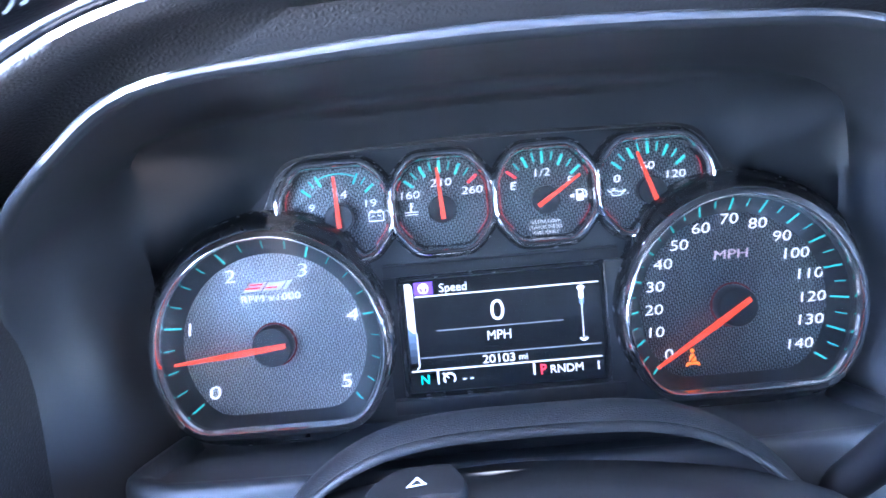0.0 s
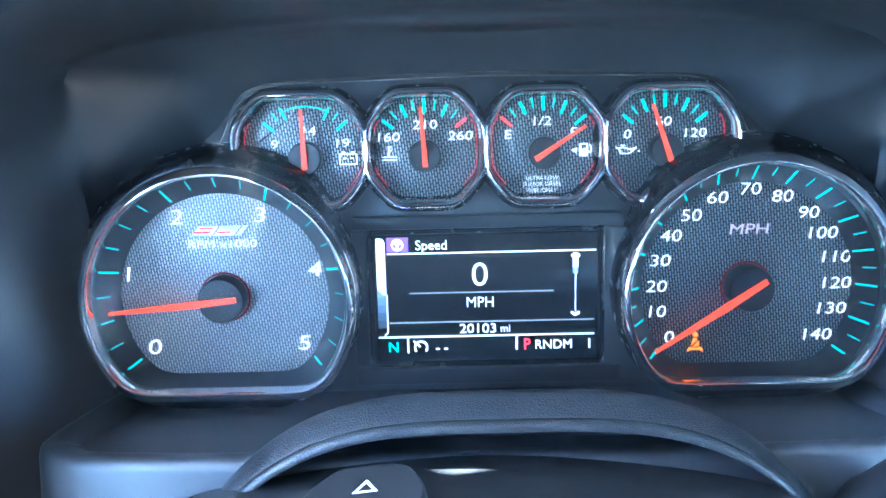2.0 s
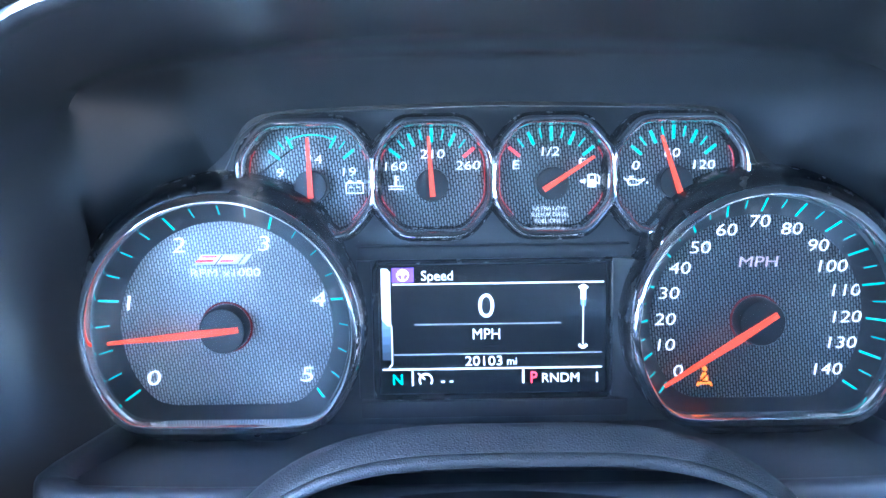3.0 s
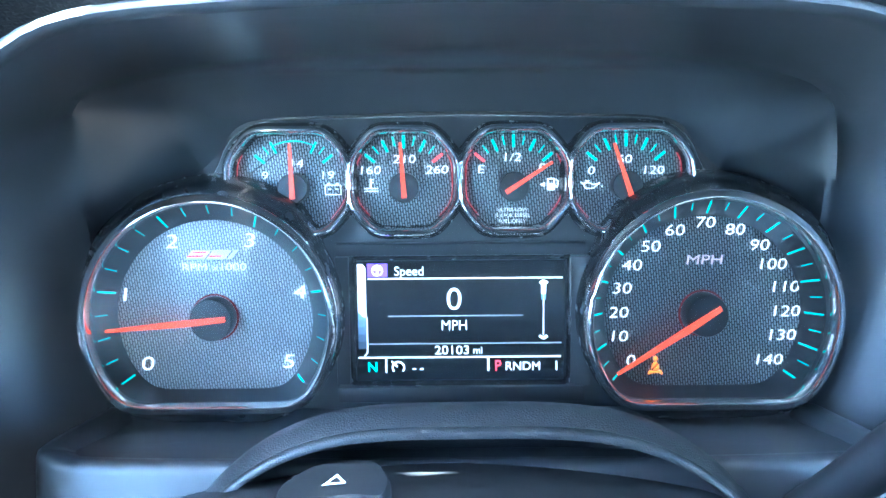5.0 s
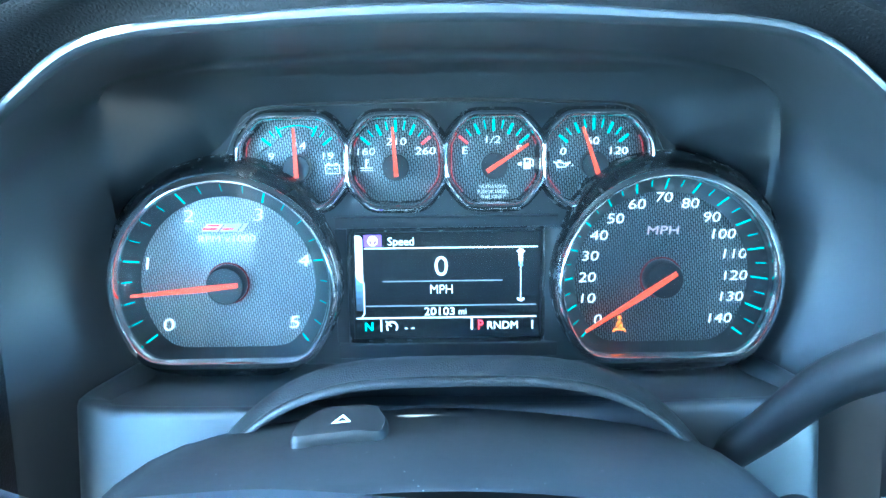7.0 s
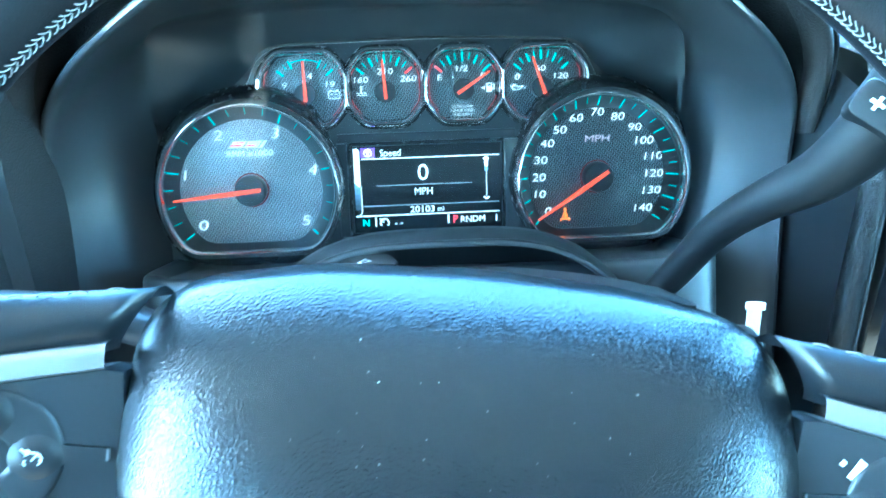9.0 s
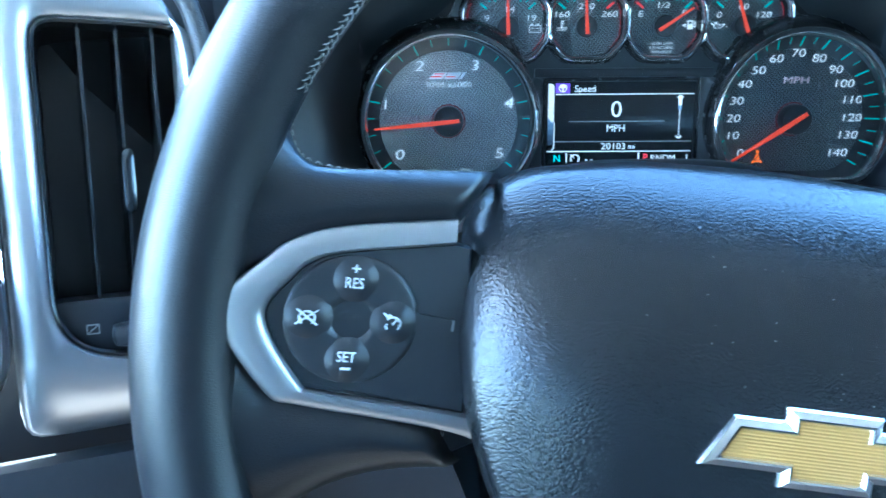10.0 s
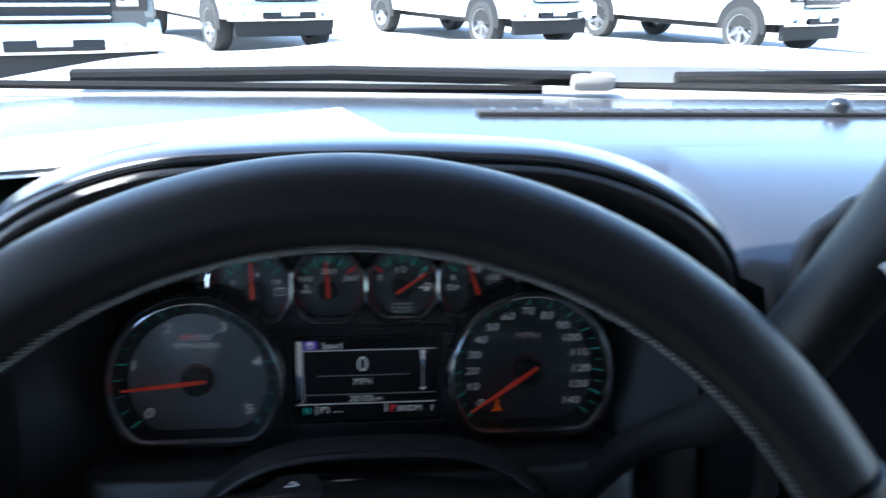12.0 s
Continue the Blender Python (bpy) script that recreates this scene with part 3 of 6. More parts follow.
fuel = small_gauge("fuel_gauge", 0.0244, 0.0244, 0.0244, 33.0, "small fuel gauge with chrome frame reading nearly full", nine(first=RED_MARK))
write(fuel, "E", 0.0100, 0.0600), write(fuel, "1/2", 0.0240, 0.0652), write(fuel, "F", 0.0372, 0.0605)
px, pz = 0.0412, 0.0530
part("pump_symbol", join(bar((px - 0.0014, pz - 0.0025), (px - 0.0014, pz + 0.0025), 0.0006, 0.0006, 0.0014, 0.002), bar((px + 0.0014, pz - 0.0025), (px + 0.0014, pz + 0.0025), 0.0006, 0.0006, 0.0014, 0.002), bar((px - 0.0016, pz + 0.0024), (px + 0.0016, pz + 0.0024), 0.0006, 0.0006, 0.0014, 0.002), bar((px, pz - 0.0027), (px, pz + 0.0004), 0.0030, 0.0030, 0.0014, 0.002), bar((px + 0.0018, pz - 0.0006), (px + 0.0028, pz - 0.0014), 0.0004, 0.0004, 0.0014, 0.002), bar((px + 0.0029, pz - 0.0016), (px + 0.0032, pz + 0.0012), 0.0004, 0.0004, 0.0014, 0.002), bar((px + 0.0032, pz + 0.0012), (px + 0.0022, pz + 0.0022), 0.0004, 0.0004, 0.0014, 0.002), bar((px - 0.0052, pz - 0.0002), (px - 0.0028, pz - 0.0002), 0.0001, 0.0020, 0.0014, 0.002)), WHITE_MARK, fuel)
for k, row in enumerate(("ULTRA LOW", "SULFUR DIESEL", "FUEL ONLY")):
    part("caption", letters(row, 0.0016, 0.0240, 0.0418 - 0.0026 * k, 0.0014, 1.05, 0, -0.012), WHITE_MARK, fuel)

oil = small_gauge("oil_pressure_gauge", 0.0750, 0.0744, 0.0272, 109.0, "small oil pressure gauge with chrome frame", nine())
write(oil, "0", 0.0592, 0.0590), write(oil, "60", 0.0740, 0.0640), write(oil, "120", 0.0872, 0.0590)
ox, oz = 0.0590, 0.0524
can = [(ox - 0.0030, oz + 0.0010), (ox - 0.0026, oz - 0.0014), (ox + 0.0012, oz - 0.0014), (ox + 0.0040, oz + 0.0010), (ox + 0.0012, oz + 0.0002), (ox - 0.0006, oz + 0.0010), (ox - 0.0030, oz + 0.0010)]
part("oil_can_symbol", join(*[bar(p, q, 0.0004, 0.0004, 0.0014, 0.002) for p, q in zip(can, can[1:])], bar((ox - 0.0016, oz + 0.0010), (ox - 0.0016, oz + 0.0019), 0.0004, 0.0004, 0.0014, 0.002), bar((ox - 0.0026, oz + 0.0019), (ox - 0.0006, oz + 0.0019), 0.0004, 0.0004, 0.0014, 0.002), bar((ox - 0.0046, oz + 0.0014), (ox - 0.0030, oz + 0.0002), 0.0005, 0.0005, 0.0014, 0.002), slab(disc(ox + 0.0050, oz - 0.0006, 0.0004, 10), 0.0014, 0.002, 0.0001)), WHITE_MARK, oil)

# display between the two large gauges
screen = part("display", slab([Vector(p) for p in ((-0.0478, -0.0372), (0.0482, -0.0372), (0.0482, 0.0182), (-0.0478, 0.0182))], 0.004, 0.008, 0.0003), SCREEN, cluster, "black trip computer display showing speed zero")
bez = [Vector(p) for p in ((-0.0484, -0.0378), (0.0492, -0.0378), (0.0492, 0.0188), (-0.0484, 0.0188))]
part("display_frame", bezel(resample(bez, 80), [(0.0, 0.005), (0.0008, 0.0030), (0.0016, 0.0026), (0.0022, 0.0040), (0.0030, 0.010)]), COLLAR_BLACK, cluster)
# flat surround: sills above and below, upright cheeks beside the glass
for name_, x0, x1, z0, z1, y0 in (("upper_surround", -0.0560, 0.0570, 0.0212, 0.0268, 0.0008), ("lower_surround", -0.0560, 0.0570, -0.0470, -0.0398, 0.0006), ("side_surround", -0.0570, -0.0508, -0.0390, 0.0205, 0.0034)):
    part(name_, slab([Vector(p) for p in ((x0, z0), (x1, z0), (x1, z1), (x0, z1))], y0, 0.010, 0.0006), SATIN_BLACK if "side" not in name_ else SHROUD_BLACK, cluster)


part("side_surround", loft([[(0.0506, 0.0030, z), (0.0512, 0.0022, z), (0.0585, -0.0012, z), (0.0600, -0.0010, z), (0.0600, 0.010, z), (0.0506, 0.010, z)] for z in (-0.0390, 0.0205)], cap0=True, cap1=True), SHROUD_BLACK, cluster)


def on_screen(name, bm, mat):
    part(name, bm, mat, screen)


def glyph(body, h, x, z, mat=SCREEN_WHITE, wide=1.0, bold=0.0, align="CENTER"):
    on_screen("display_text", letters(body, h, x, z, 0.0034, wide, 0, bold, 0.0003, align), mat)


def rule(x0, z0, x1, z1, w, mat=SCREEN_WHITE):
    on_screen("display_line", bar((x0, z0), (x1, z1), w, w, 0.0034, 0.0038), mat)


glyph("Speed", 0.0042, -0.0298, 0.0140, wide=0.95, bold=-0.004, align="LEFT")
rule(-0.0420, 0.0104, 0.0470, 0.0104, 0.0006)
glyph("0", 0.0103, -0.0026, 0.0010, wide=1.05, bold=-0.004)
rule(-0.0330, -0.0070, 0.0290, -0.0070, 0.0004, SCREEN_GREY)
glyph("MPH", 0.0047, -0.0026, -0.0113, wide=0.92, bold=-0.008)
rule(-0.0420, -0.0200, 0.0465, -0.0200, 0.0004, SCREEN_GREY)
glyph("20103", 0.0041, -0.0038, -0.0230, wide=1.12, bold=0.0)
glyph("mi", 0.0032, 0.0082, -0.0232, SCREEN_WHITE, 1.0, 0.0)
rule(-0.0470, -0.0264, 0.0465, -0.0264, 0.0006)
glyph("N", 0.0044, -0.0405, -0.0308, SCREEN_TEAL, 1.0, 0.006)
rule(-0.0342, -0.0336, -0.0342, -0.0272, 0.0007)
rule(0.0130, -0.0330, 0.0130, -0.0272, 0.0009)
glyph("P", 0.0050, 0.0176, -0.0305, SCREEN_RED, 0.85, 0.01)
glyph("RNDM", 0.0040, 0.0290, -0.0308, SCREEN_WHITE, 1.0)
glyph("1", 0.0042, 0.0445, -0.0308, SCREEN_WHITE, 1.0, 0.012)
glyph("- -", 0.0042, -0.0195, -0.0312, SCREEN_WHITE, 1.0, 0.01)
# cruise symbol, tab bar, page marker and scroll bar
on_screen("cruise_symbol", join(*[bar((-0.0286 + 0.0027 * math.cos(radians(a)), -0.0312 + 0.0027 * math.sin(radians(a))), (-0.0286 + 0.0027 * math.cos(radians(a + 20)), -0.0312 + 0.0027 * math.sin(radians(a + 20))), 0.0007, 0.0007, 0.0034, 0.0038) for a in range(-40, 220, 20)], bar((-0.0290, -0.0308), (-0.0318, -0.0282), 0.0006, 0.0006, 0.0034, 0.0038)), SCREEN_WHITE)
on_screen("tab_bar", slab([Vector(p) for p in ((-0.0468, 0.0172), (-0.0468, -0.0046), (-0.0444, -0.0074), (-0.0430, -0.0074), (-0.0430, 0.0156), (-0.0444, 0.0172))], 0.0034, 0.0038, 0.0001), SCREEN_WHITE)
for k in range(5):
    on_screen("tab_shade", bar((-0.0450, -0.0086 - 0.0034 * k), (-0.0450, -0.0052 - 0.0034 * k), 0.0036, 0.0036, 0.00345, 0.0038), TAB_SHADES[k])
rule(-0.0427, -0.0240, -0.0427, -0.0074, 0.0005), rule(-0.0442, -0.0258, -0.0427, -0.0240, 0.0005)
on_screen("page_marker", bar((-0.0422, 0.0143), (-0.0330, 0.0143), 0.0062, 0.0062, 0.0035, 0.0039), SCREEN_PURPLE)
on_screen("page_symbol", join(bezel(disc(-0.0376, 0.0143, 0.0026, 24), [(0.0, 0.0034), (0.0, 0.0032), (-0.0005, 0.0032), (-0.0005, 0.0034)]), bar((-0.0376, 0.0120), (-0.0376, 0.0150), 0.0010, 0.0010, 0.0031, 0.0034), slab([Vector((-0.0376 + 0.0022 * math.cos(a_), 0.0145 + 0.0022 * math.sin(a_))) for a_ in [math.pi * k / 12 for k in range(13)]], 0.0032, 0.0034, 0.00005)), SCREEN_WHITE)
rule(0.0384, -0.0165, 0.0384, 0.0085, 0.0004)
rule(0.0384, 0.0030, 0.0384, 0.0080, 0.0022)
rule(0.0384, 0.0002, 0.0384, 0.0030, 0.0022, TAB_SHADES[0])
rule(0.0366, -0.0166, 0.0384, -0.0180, 0.0011), rule(0.0384, -0.0180, 0.0402, -0.0166, 0.0011)
rule(0.0366, 0.0078, 0.0384, 0.0092, 0.0011), rule(0.0384, 0.0092, 0.0402, 0.0078, 0.0011)

# clear lens over all gauges: foot near the rings, top leaning out towards the driver
def lens_half(z):
    big = 0.110 + math.sqrt(max(0.0, 0.0530 ** 2 - (z + 0.006) ** 2))
    top = 0.0945 + 0.0080 * max(0.0, min(1.0, (z - 0.058) / 0.020)) - 0.016 * max(0.0, (z - 0.0815) / 0.012) ** 2
    return big if z < 0.040 else max(0.0945, top, big if z < 0.0498 else 0.0)


rows = []
for i in range(60):
    f = i / 59
    z = -0.052 + 0.1455 * f
    y = -0.0205 - 0.057 * f ** 2.1
    half = sum(lens_half(z + d * 0.0016) for d in (-3, -2, -1, 0, 1, 2, 3)) / 7
    rows.append([(half * s, y - 0.010 * f * (1 - (half * s / 0.176) ** 2), z) for s in [-1 + 2 * k / 24 for k in range(25)]])
lens = part("lens_cover", loft(rows, closed=False), LENS, cluster, "clear curved plastic lens over the gauges", 60, (0, -1, 0))
lens.visible_shadow = False
# ---- dashboard ----
dash = thing("dashboard", pose(0.03, 0.40, 1.40), "black grained dashboard with stitched hood over the instruments", "dashboard")
DASH_INV = dash.matrix_world.inverted()


def on_dash(name, bm, mat, label="", world=False, angle=35):
    """A part of the dashboard; given in cluster coordinates, or in world ones."""
    return part(name, moved(bm, DASH_INV if world else DASH_INV @ CM), mat, dash, label, angle)


def mirrored(half):
    """Left half of an arch, from its foot to the crown, continued to the right foot."""
    return half + [(-x, y, z) for x, y, z in half[-2::-1]]


N = 97
inner = curve3(mirrored([(-0.170, 0.014, -0.150), (-0.1735, 0.014, 0.000), (-0.158, 0.013, 0.036), (-0.128, 0.012, 0.053), (-0.1105, 0.011, 0.067), (-0.097, 0.010, 0.0815), (-0.060, 0.010, 0.0845), (0, 0.010, 0.0860)]), N)
rim = curve3(mirrored([(-0.216, -0.030, -0.190), (-0.214, -0.036, -0.050), (-0.213, -0.044, 0.005), (-0.206, -0.062, 0.040), (-0.180, -0.095, 0.065), (-0.150, -0.118, 0.084), (-0.113, -0.136, 0.1015), (-0.060, -0.142, 0.106), (0, -0.144, 0.1075)]), N)


edge_in = curve3(mirrored([(-0.166, 0.006, -0.150), (-0.1675, 0.003, 0.000), (-0.1690, -0.002, 0.045), (-0.1670, -0.006, 0.074), (-0.1600, -0.012, 0.0885), (-0.1400, -0.022, 0.0955), (-0.080, -0.034, 0.1015), (0, -0.040, 0.1030)]), N)


def spread(a, d, dy):
    """Shift a line outwards from the middle of the cluster, and along the depth."""
    return [p + Vector((p.x, 0, p.z - 0.01)).normalized() * d + Vector((0, dy, 0)) for p in a]


def lerp_rows(a, b, f, bulge=0.0):
    """A row between two lines, bulged outwards; the right cheek is hollow."""
    return [p.lerp(q, f) + Vector((p.x, 0, p.z - 0.01)).normalized() * bulge * (1 - 2.6 * max(0.0, min(1.0, (p.x - 0.11) / 0.05))) for p, q in zip(a, b)]


edge_in = [p - Vector((0.0055 * max(0.0, min(1.0, (p.x - 0.10) / 0.05)), 0, 0)) for p in edge_in]


shroud = loft([inner, lerp_rows(inner, edge_in, 0.5), lerp_rows(inner, edge_in, 0.85), spread(edge_in, -0.0015, 0.0012), edge_in, spread(edge_in, 0.0022, -0.0016), lerp_rows(edge_in, rim, 0.14, 0.0025), lerp_rows(edge_in, rim, 0.35, 0.0035), lerp_rows(edge_in, rim, 0.65, 0.003), lerp_rows(edge_in, rim, 0.90, 0.001), spread(rim, -0.001, 0.002), spread(rim, 0.0002, -0.0008), spread(rim, 0.0014, -0.0018), spread(rim, 0.0034, -0.0012), spread(rim, 0.0050, 0.0012), spread(rim, 0.0058, 0.0060), spread(rim, 0.0066, 0.03)], closed=False)
on_dash("inner_shroud", shroud, SHROUD_BLACK, "smooth black plastic surround of the instruments", angle=50)

# leather-grained hood over the shroud
lip_in = curve3(mirrored([(-0.220, -0.052, 0.020), (-0.206, -0.092, 0.062), (-0.176, -0.124, 0.092), (-0.140, -0.134, 0.112), (-0.100, -0.138, 0.124), (-0.050, -0.139, 0.127), (0, -0.140, 0.128)]), N)
lip_out = curve3(mirrored([(-0.238, -0.048, 0.024), (-0.222, -0.088, 0.072), (-0.190, -0.122, 0.106), (-0.150, -0.134, 0.129), (-0.104, -0.138, 0.142), (-0.050, -0.140, 0.1455), (0, -0.141, 0.1465)]), N)
hood_back = curve3(mirrored([(-0.236, 0.060, 0.060), (-0.218, 0.055, 0.092), (-0.190, 0.045, 0.118), (-0.158, 0.035, 0.131), (-0.110, 0.030, 0.138), (-0.050, 0.030, 0.139), (0, 0.030, 0.139)]), N)


def mid(a, b, f, dy=0.0, out=0.0):
    return [p.lerp(q, f) + Vector((0, dy, 0)) + Vector((p.x, 0, p.z)).normalized() * out for p, q in zip(a, b)]


lip = loft([mid(rim, rim, 0, 0.03, 0.0070), mid(lip_in, lip_in, 0, 0.018, 0.0), mid(lip_in, lip_out, 0.02, 0.004, -0.001), mid(lip_in, lip_out, 0.10, -0.003), mid(lip_in, lip_out, 0.22, -0.005), mid(lip_in, lip_out, 0.36, -0.004), mid(lip_in, lip_out, 0.42, -0.001), mid(lip_in, lip_out, 0.43, 0.004)], closed=False)
on_dash("hood_lip", lip, VINYL, "grained vinyl lip of the instrument hood", angle=60)
hood = loft([mid(lip_in, lip_out, 0.43, 0.005), mid(lip_in, lip_out, 0.44, 0.0005), mid(lip_in, lip_out, 0.50, -0.0020), mid(lip_in, lip_out, 0.60, -0.0025), mid(lip_in, lip_out, 0.72, -0.0008), mid(lip_in, lip_out, 0.83, 0.0028), mid(lip_in, lip_out, 0.92, 0.0075), mid(lip_in, lip_out, 1.0, 0.0140), mid(lip_out, hood_back, 0.13, 0, 0.0030), mid(lip_out, hood_back, 0.20, 0, 0.0056), mid(lip_out, hood_back, 0.30, 0, 0.0080), mid(lip_out, hood_back, 0.45, 0, 0.0086), mid(lip_out, hood_back, 0.6, 0, 0.0072), mid(lip_out, hood_back, 0.8, 0, 0.003), hood_back], closed=False)
on_dash("hood_cover", hood, DASH_SKIN, "smooth grained skin over the instrument hood", angle=60)

# shelf under the gauges and the panel below it
shelf = curve3([(-0.161, 0.008, -0.0545), (-0.10, 0.009, -0.0540), (0, 0.010, -0.054), (0.10, 0.009, -0.0540), (0.161, 0.008, -0.0545)], 41)
front = [Vector((p.x, -0.070, -0.0478)) for p in shelf]
on_dash("shelf", loft([[p + Vector((0, 0, 0.004)) for p in shelf], [p + Vector((0, -0.012, 0)) for p in shelf], mid(shelf, front, 0.7), mid(front, front, 0, 0.004, 0)], closed=False), SHROUD_BLACK, "smooth black shelf below the gauges", angle=50)
box_half = [(-0.1655, 0.016), (-0.1675, -0.020), (-0.1685, -0.046), (-0.1660, -0.0600), (-0.1560, -0.0686), (-0.130, -0.0725), (-0.095, -0.0745), (-0.050, -0.0750)]
box_edge = resample(curve3([(x, y, 0) for x, y in box_half] + [(0, -0.0750, 0)] + [(-x, y, 0) for x, y in box_half[::-1]], 200), 160, closed=False)


def box_row(d, dz, lean=0.0):
    """A line round the shelf's box, d inside its edge and dz above its top."""
    out = []
    for i, p in enumerate(box_edge):
        t = (box_edge[min(i + 1, 159)] - box_edge[max(i - 1, 0)]).normalized()
        side = min(1.0, max(0.0, (abs(p.x) - 0.150) / 0.012))
        top = -0.0462 - 0.0060 * (p.y + 0.075) / 0.09 + 0.0022 * side
        out.append(Vector((p.x - t.y * d, p.y + t.x * d - lean, top + dz)))
    return out


on_dash("lower_panel", loft([box_row(0.016, -0.0050), box_row(0.010, -0.0016), box_row(0.0055, -0.0002), box_row(0.0025, -0.0004), box_row(0.0008, -0.0018), box_row(0.0, -0.0045), box_row(0.0, -0.050, 0.0045), box_row(0.0, -0.160, 0.0150)], closed=False), SHROUD_BLACK, "smooth black panel below the gauges", angle=60)

# arched trim over the steering column
def arch_row(y, f, dz=0.0, grow=1.0):
    """One line along the arch: f runs from its crest (0) to the inner bead (1)."""
    out = []
    for i in range(81):
        x = -0.118 + 0.236 * i / 80
        crest = -0.0218 - 0.033 * (abs(x) / 0.098) ** 3.5
        bead = -0.0272 - 0.036 * (abs(x) / 0.101) ** 3.5
        out.append(Vector((x * grow + 0.003, y, max(-0.135, crest + (bead - crest) * f + dz))))
    return out


on_dash("column_arch", loft([arch_row(-0.050, 0, -0.030, 1.06), arch_row(-0.064, 0, -0.008, 1.03), arch_row(-0.071, 0, -0.0025, 1.015), arch_row(-0.078, 0.0, -0.0002), arch_row(-0.082, 0.2), arch_row(-0.0885, 0.88), arch_row(-0.0895, 1.0, -0.0004), arch_row(-0.0905, 1.0, 0.0004), arch_row(-0.0925, 1.0, 0.0004), arch_row(-0.0940, 1.0, -0.0012), arch_row(-0.0938, 1.0, -0.0030)], closed=False), ARCH_BLACK, "rounded black trim arch over the steering column", angle=60)
# inner side of the arch, coloured black for the shade in the cavity
on_dash("arch_throat", loft([arch_row(-0.0936, 1.0, -0.0031), arch_row(-0.085, 1.0, -0.0044), arch_row(-0.06, 1.0, -0.0052), arch_row(-0.03, 1.0, -0.012), arch_row(-0.028, 1.0, -0.08, 0.9)], closed=False), MATTE_BLACK, "inside of the column arch, blackened to stand in for shade", angle=60)


# dash top and the wings beside the hood, in world coordinates
def sheet(xs, profile, fall=None):
    """A sheet over x positions; profile is a list of (y, z); fall lowers it along x."""
    return loft([[(x, y + (fall(x)[0] if fall else 0), z + (fall(x)[1] if fall else 0)) for x in xs] for y, z in profile], closed=False)


def span(a, b, n):
    return [a + (b - a) * i / (n - 1) for i in range(n)]


def crown(x):
    """The dash drops and comes nearer towards the left door, and drops to the right."""
    return (0.0, -0.030 * max(0, (-0.22 - x) / 0.25) ** 2 - 0.02 * max(0, (x - 0.7) / 0.4) ** 2)


on_dash("top_pad", sheet(span(-0.50, 1.24, 75), [(0.375, 1.540), (0.40, 1.566), (0.43, 1.5730), (0.48, 1.5750), (0.56, 1.5760), (0.62, 1.5760), (0.70, 1.5745), (0.74, 1.570)], crown), DASH_SKIN, "sunlit grained black dashboard top", True, 60)
wing = []
for y, z in ((0.46, 1.5744), (0.43, 1.5735), (0.40, 1.5725), (0.36, 1.5712), (0.33, 1.570), (0.30, 1.567), (0.275, 1.563), (0.258, 1.558), (0.246, 1.550), (0.238, 1.538), (0.236, 1.50), (0.24, 1.42), (0.23, 1.25)):
    xr = -0.179
    wing.append([Vector((x, y + 0.012 * max(0, (x + 0.215) / 0.03) ** 2, z + crown(x)[1] - 0.022 * max(0, (x + 0.205) / 0.03) ** 2)) for x in [-0.50 + (xr + 0.50) * (i / 35) ** 0.8 for i in range(36)]])
on_dash("left_wing", loft(wing, closed=False), WING_SKIN, "grained black dashboard end beside the air vent", True, 60)
wing_r = []
for y, z in ((0.465, 1.5746), (0.43, 1.5737), (0.40, 1.5715), (0.36, 1.5655), (0.33, 1.558), (0.30, 1.546), (0.28, 1.532), (0.268, 1.512), (0.262, 1.48), (0.262, 1.40), (0.25, 1.2)):
    xl = 0.240 if y > 0.29 else 0.260
    wing_r.append([Vector((x, y, z + crown(x)[1] - 0.020 * max(0, (0.252 - x) / 0.02) ** 2)) for x in [1.24 - (1.24 - xl) * (i / 45) ** 0.7 for i in range(46)]])
on_dash("right_wing", loft(wing_r, closed=False), DASH_SKIN, "", True, 60)
# defroster slot and light sensor on the top pad
on_dash("defroster_slot", moved(block((0, 0, 0), (0.62, 0.022, 0.006), 0.002), pose(0.445, 0.600, 1.5772)), MATTE_BLACK, "dark defroster slot", True)
for i in range(30):
    on_dash("slot_rib", moved(block((0, 0, 0), (0.0025, 0.018, 0.004), 0.0005, segs=1), pose(0.15 + i * 0.0204, 0.600, 1.5795)), SATIN_BLACK, "", True)
dome = loft([[Vector((0.486 + r * math.cos(2 * math.pi * k / 24), 0.602 + r * math.sin(2 * math.pi * k / 24), z)) for k in range(24)] for r, z in ((0.013, 1.577), (0.0125, 1.584), (0.010, 1.589), (0.005, 1.592), (0.001, 1.5927))], cap1=True)
light_sensor = part("light_sensor", dome, GLOSS_BLACK)
tagged(light_sensor, "small black dome light sensor on the dashboard top", "sensor")

# centre of the dash right of the column: dark recess and edge of the centre stack
stack = curve3([(0.268, 0.255, 1.20), (0.268, 0.258, 1.40), (0.270, 0.264, 1.49), (0.274, 0.270, 1.514), (0.283, 0.279, 1.556), (0.299, 0.280, 1.573), (0.322, 0.280, 1.582), (0.45, 0.282, 1.588), (0.80, 0.282, 1.580)], 80)
on_dash("console_roll", tube(stack, 0.008, 12), STACK_SKIN, "rolled edge of the centre console with a seam", True)
on_dash("console_seam", tube([p + Vector((0.0022, -0.0078, -0.0012)) for p in stack], 0.0007, 6), STACK_SKIN, "dark seam", True)
on_dash("console_side", loft([[p + Vector((0.006, 0.004, 0)) for p in stack], [Vector((max(p.x, 0.27) + 0.014, 0.250, min(p.z, 1.562))) for p in stack], [Vector((0.82, 0.25, min(p.z, 1.30))) for p in stack]], closed=False), GLOSS_BLACK, "", True)
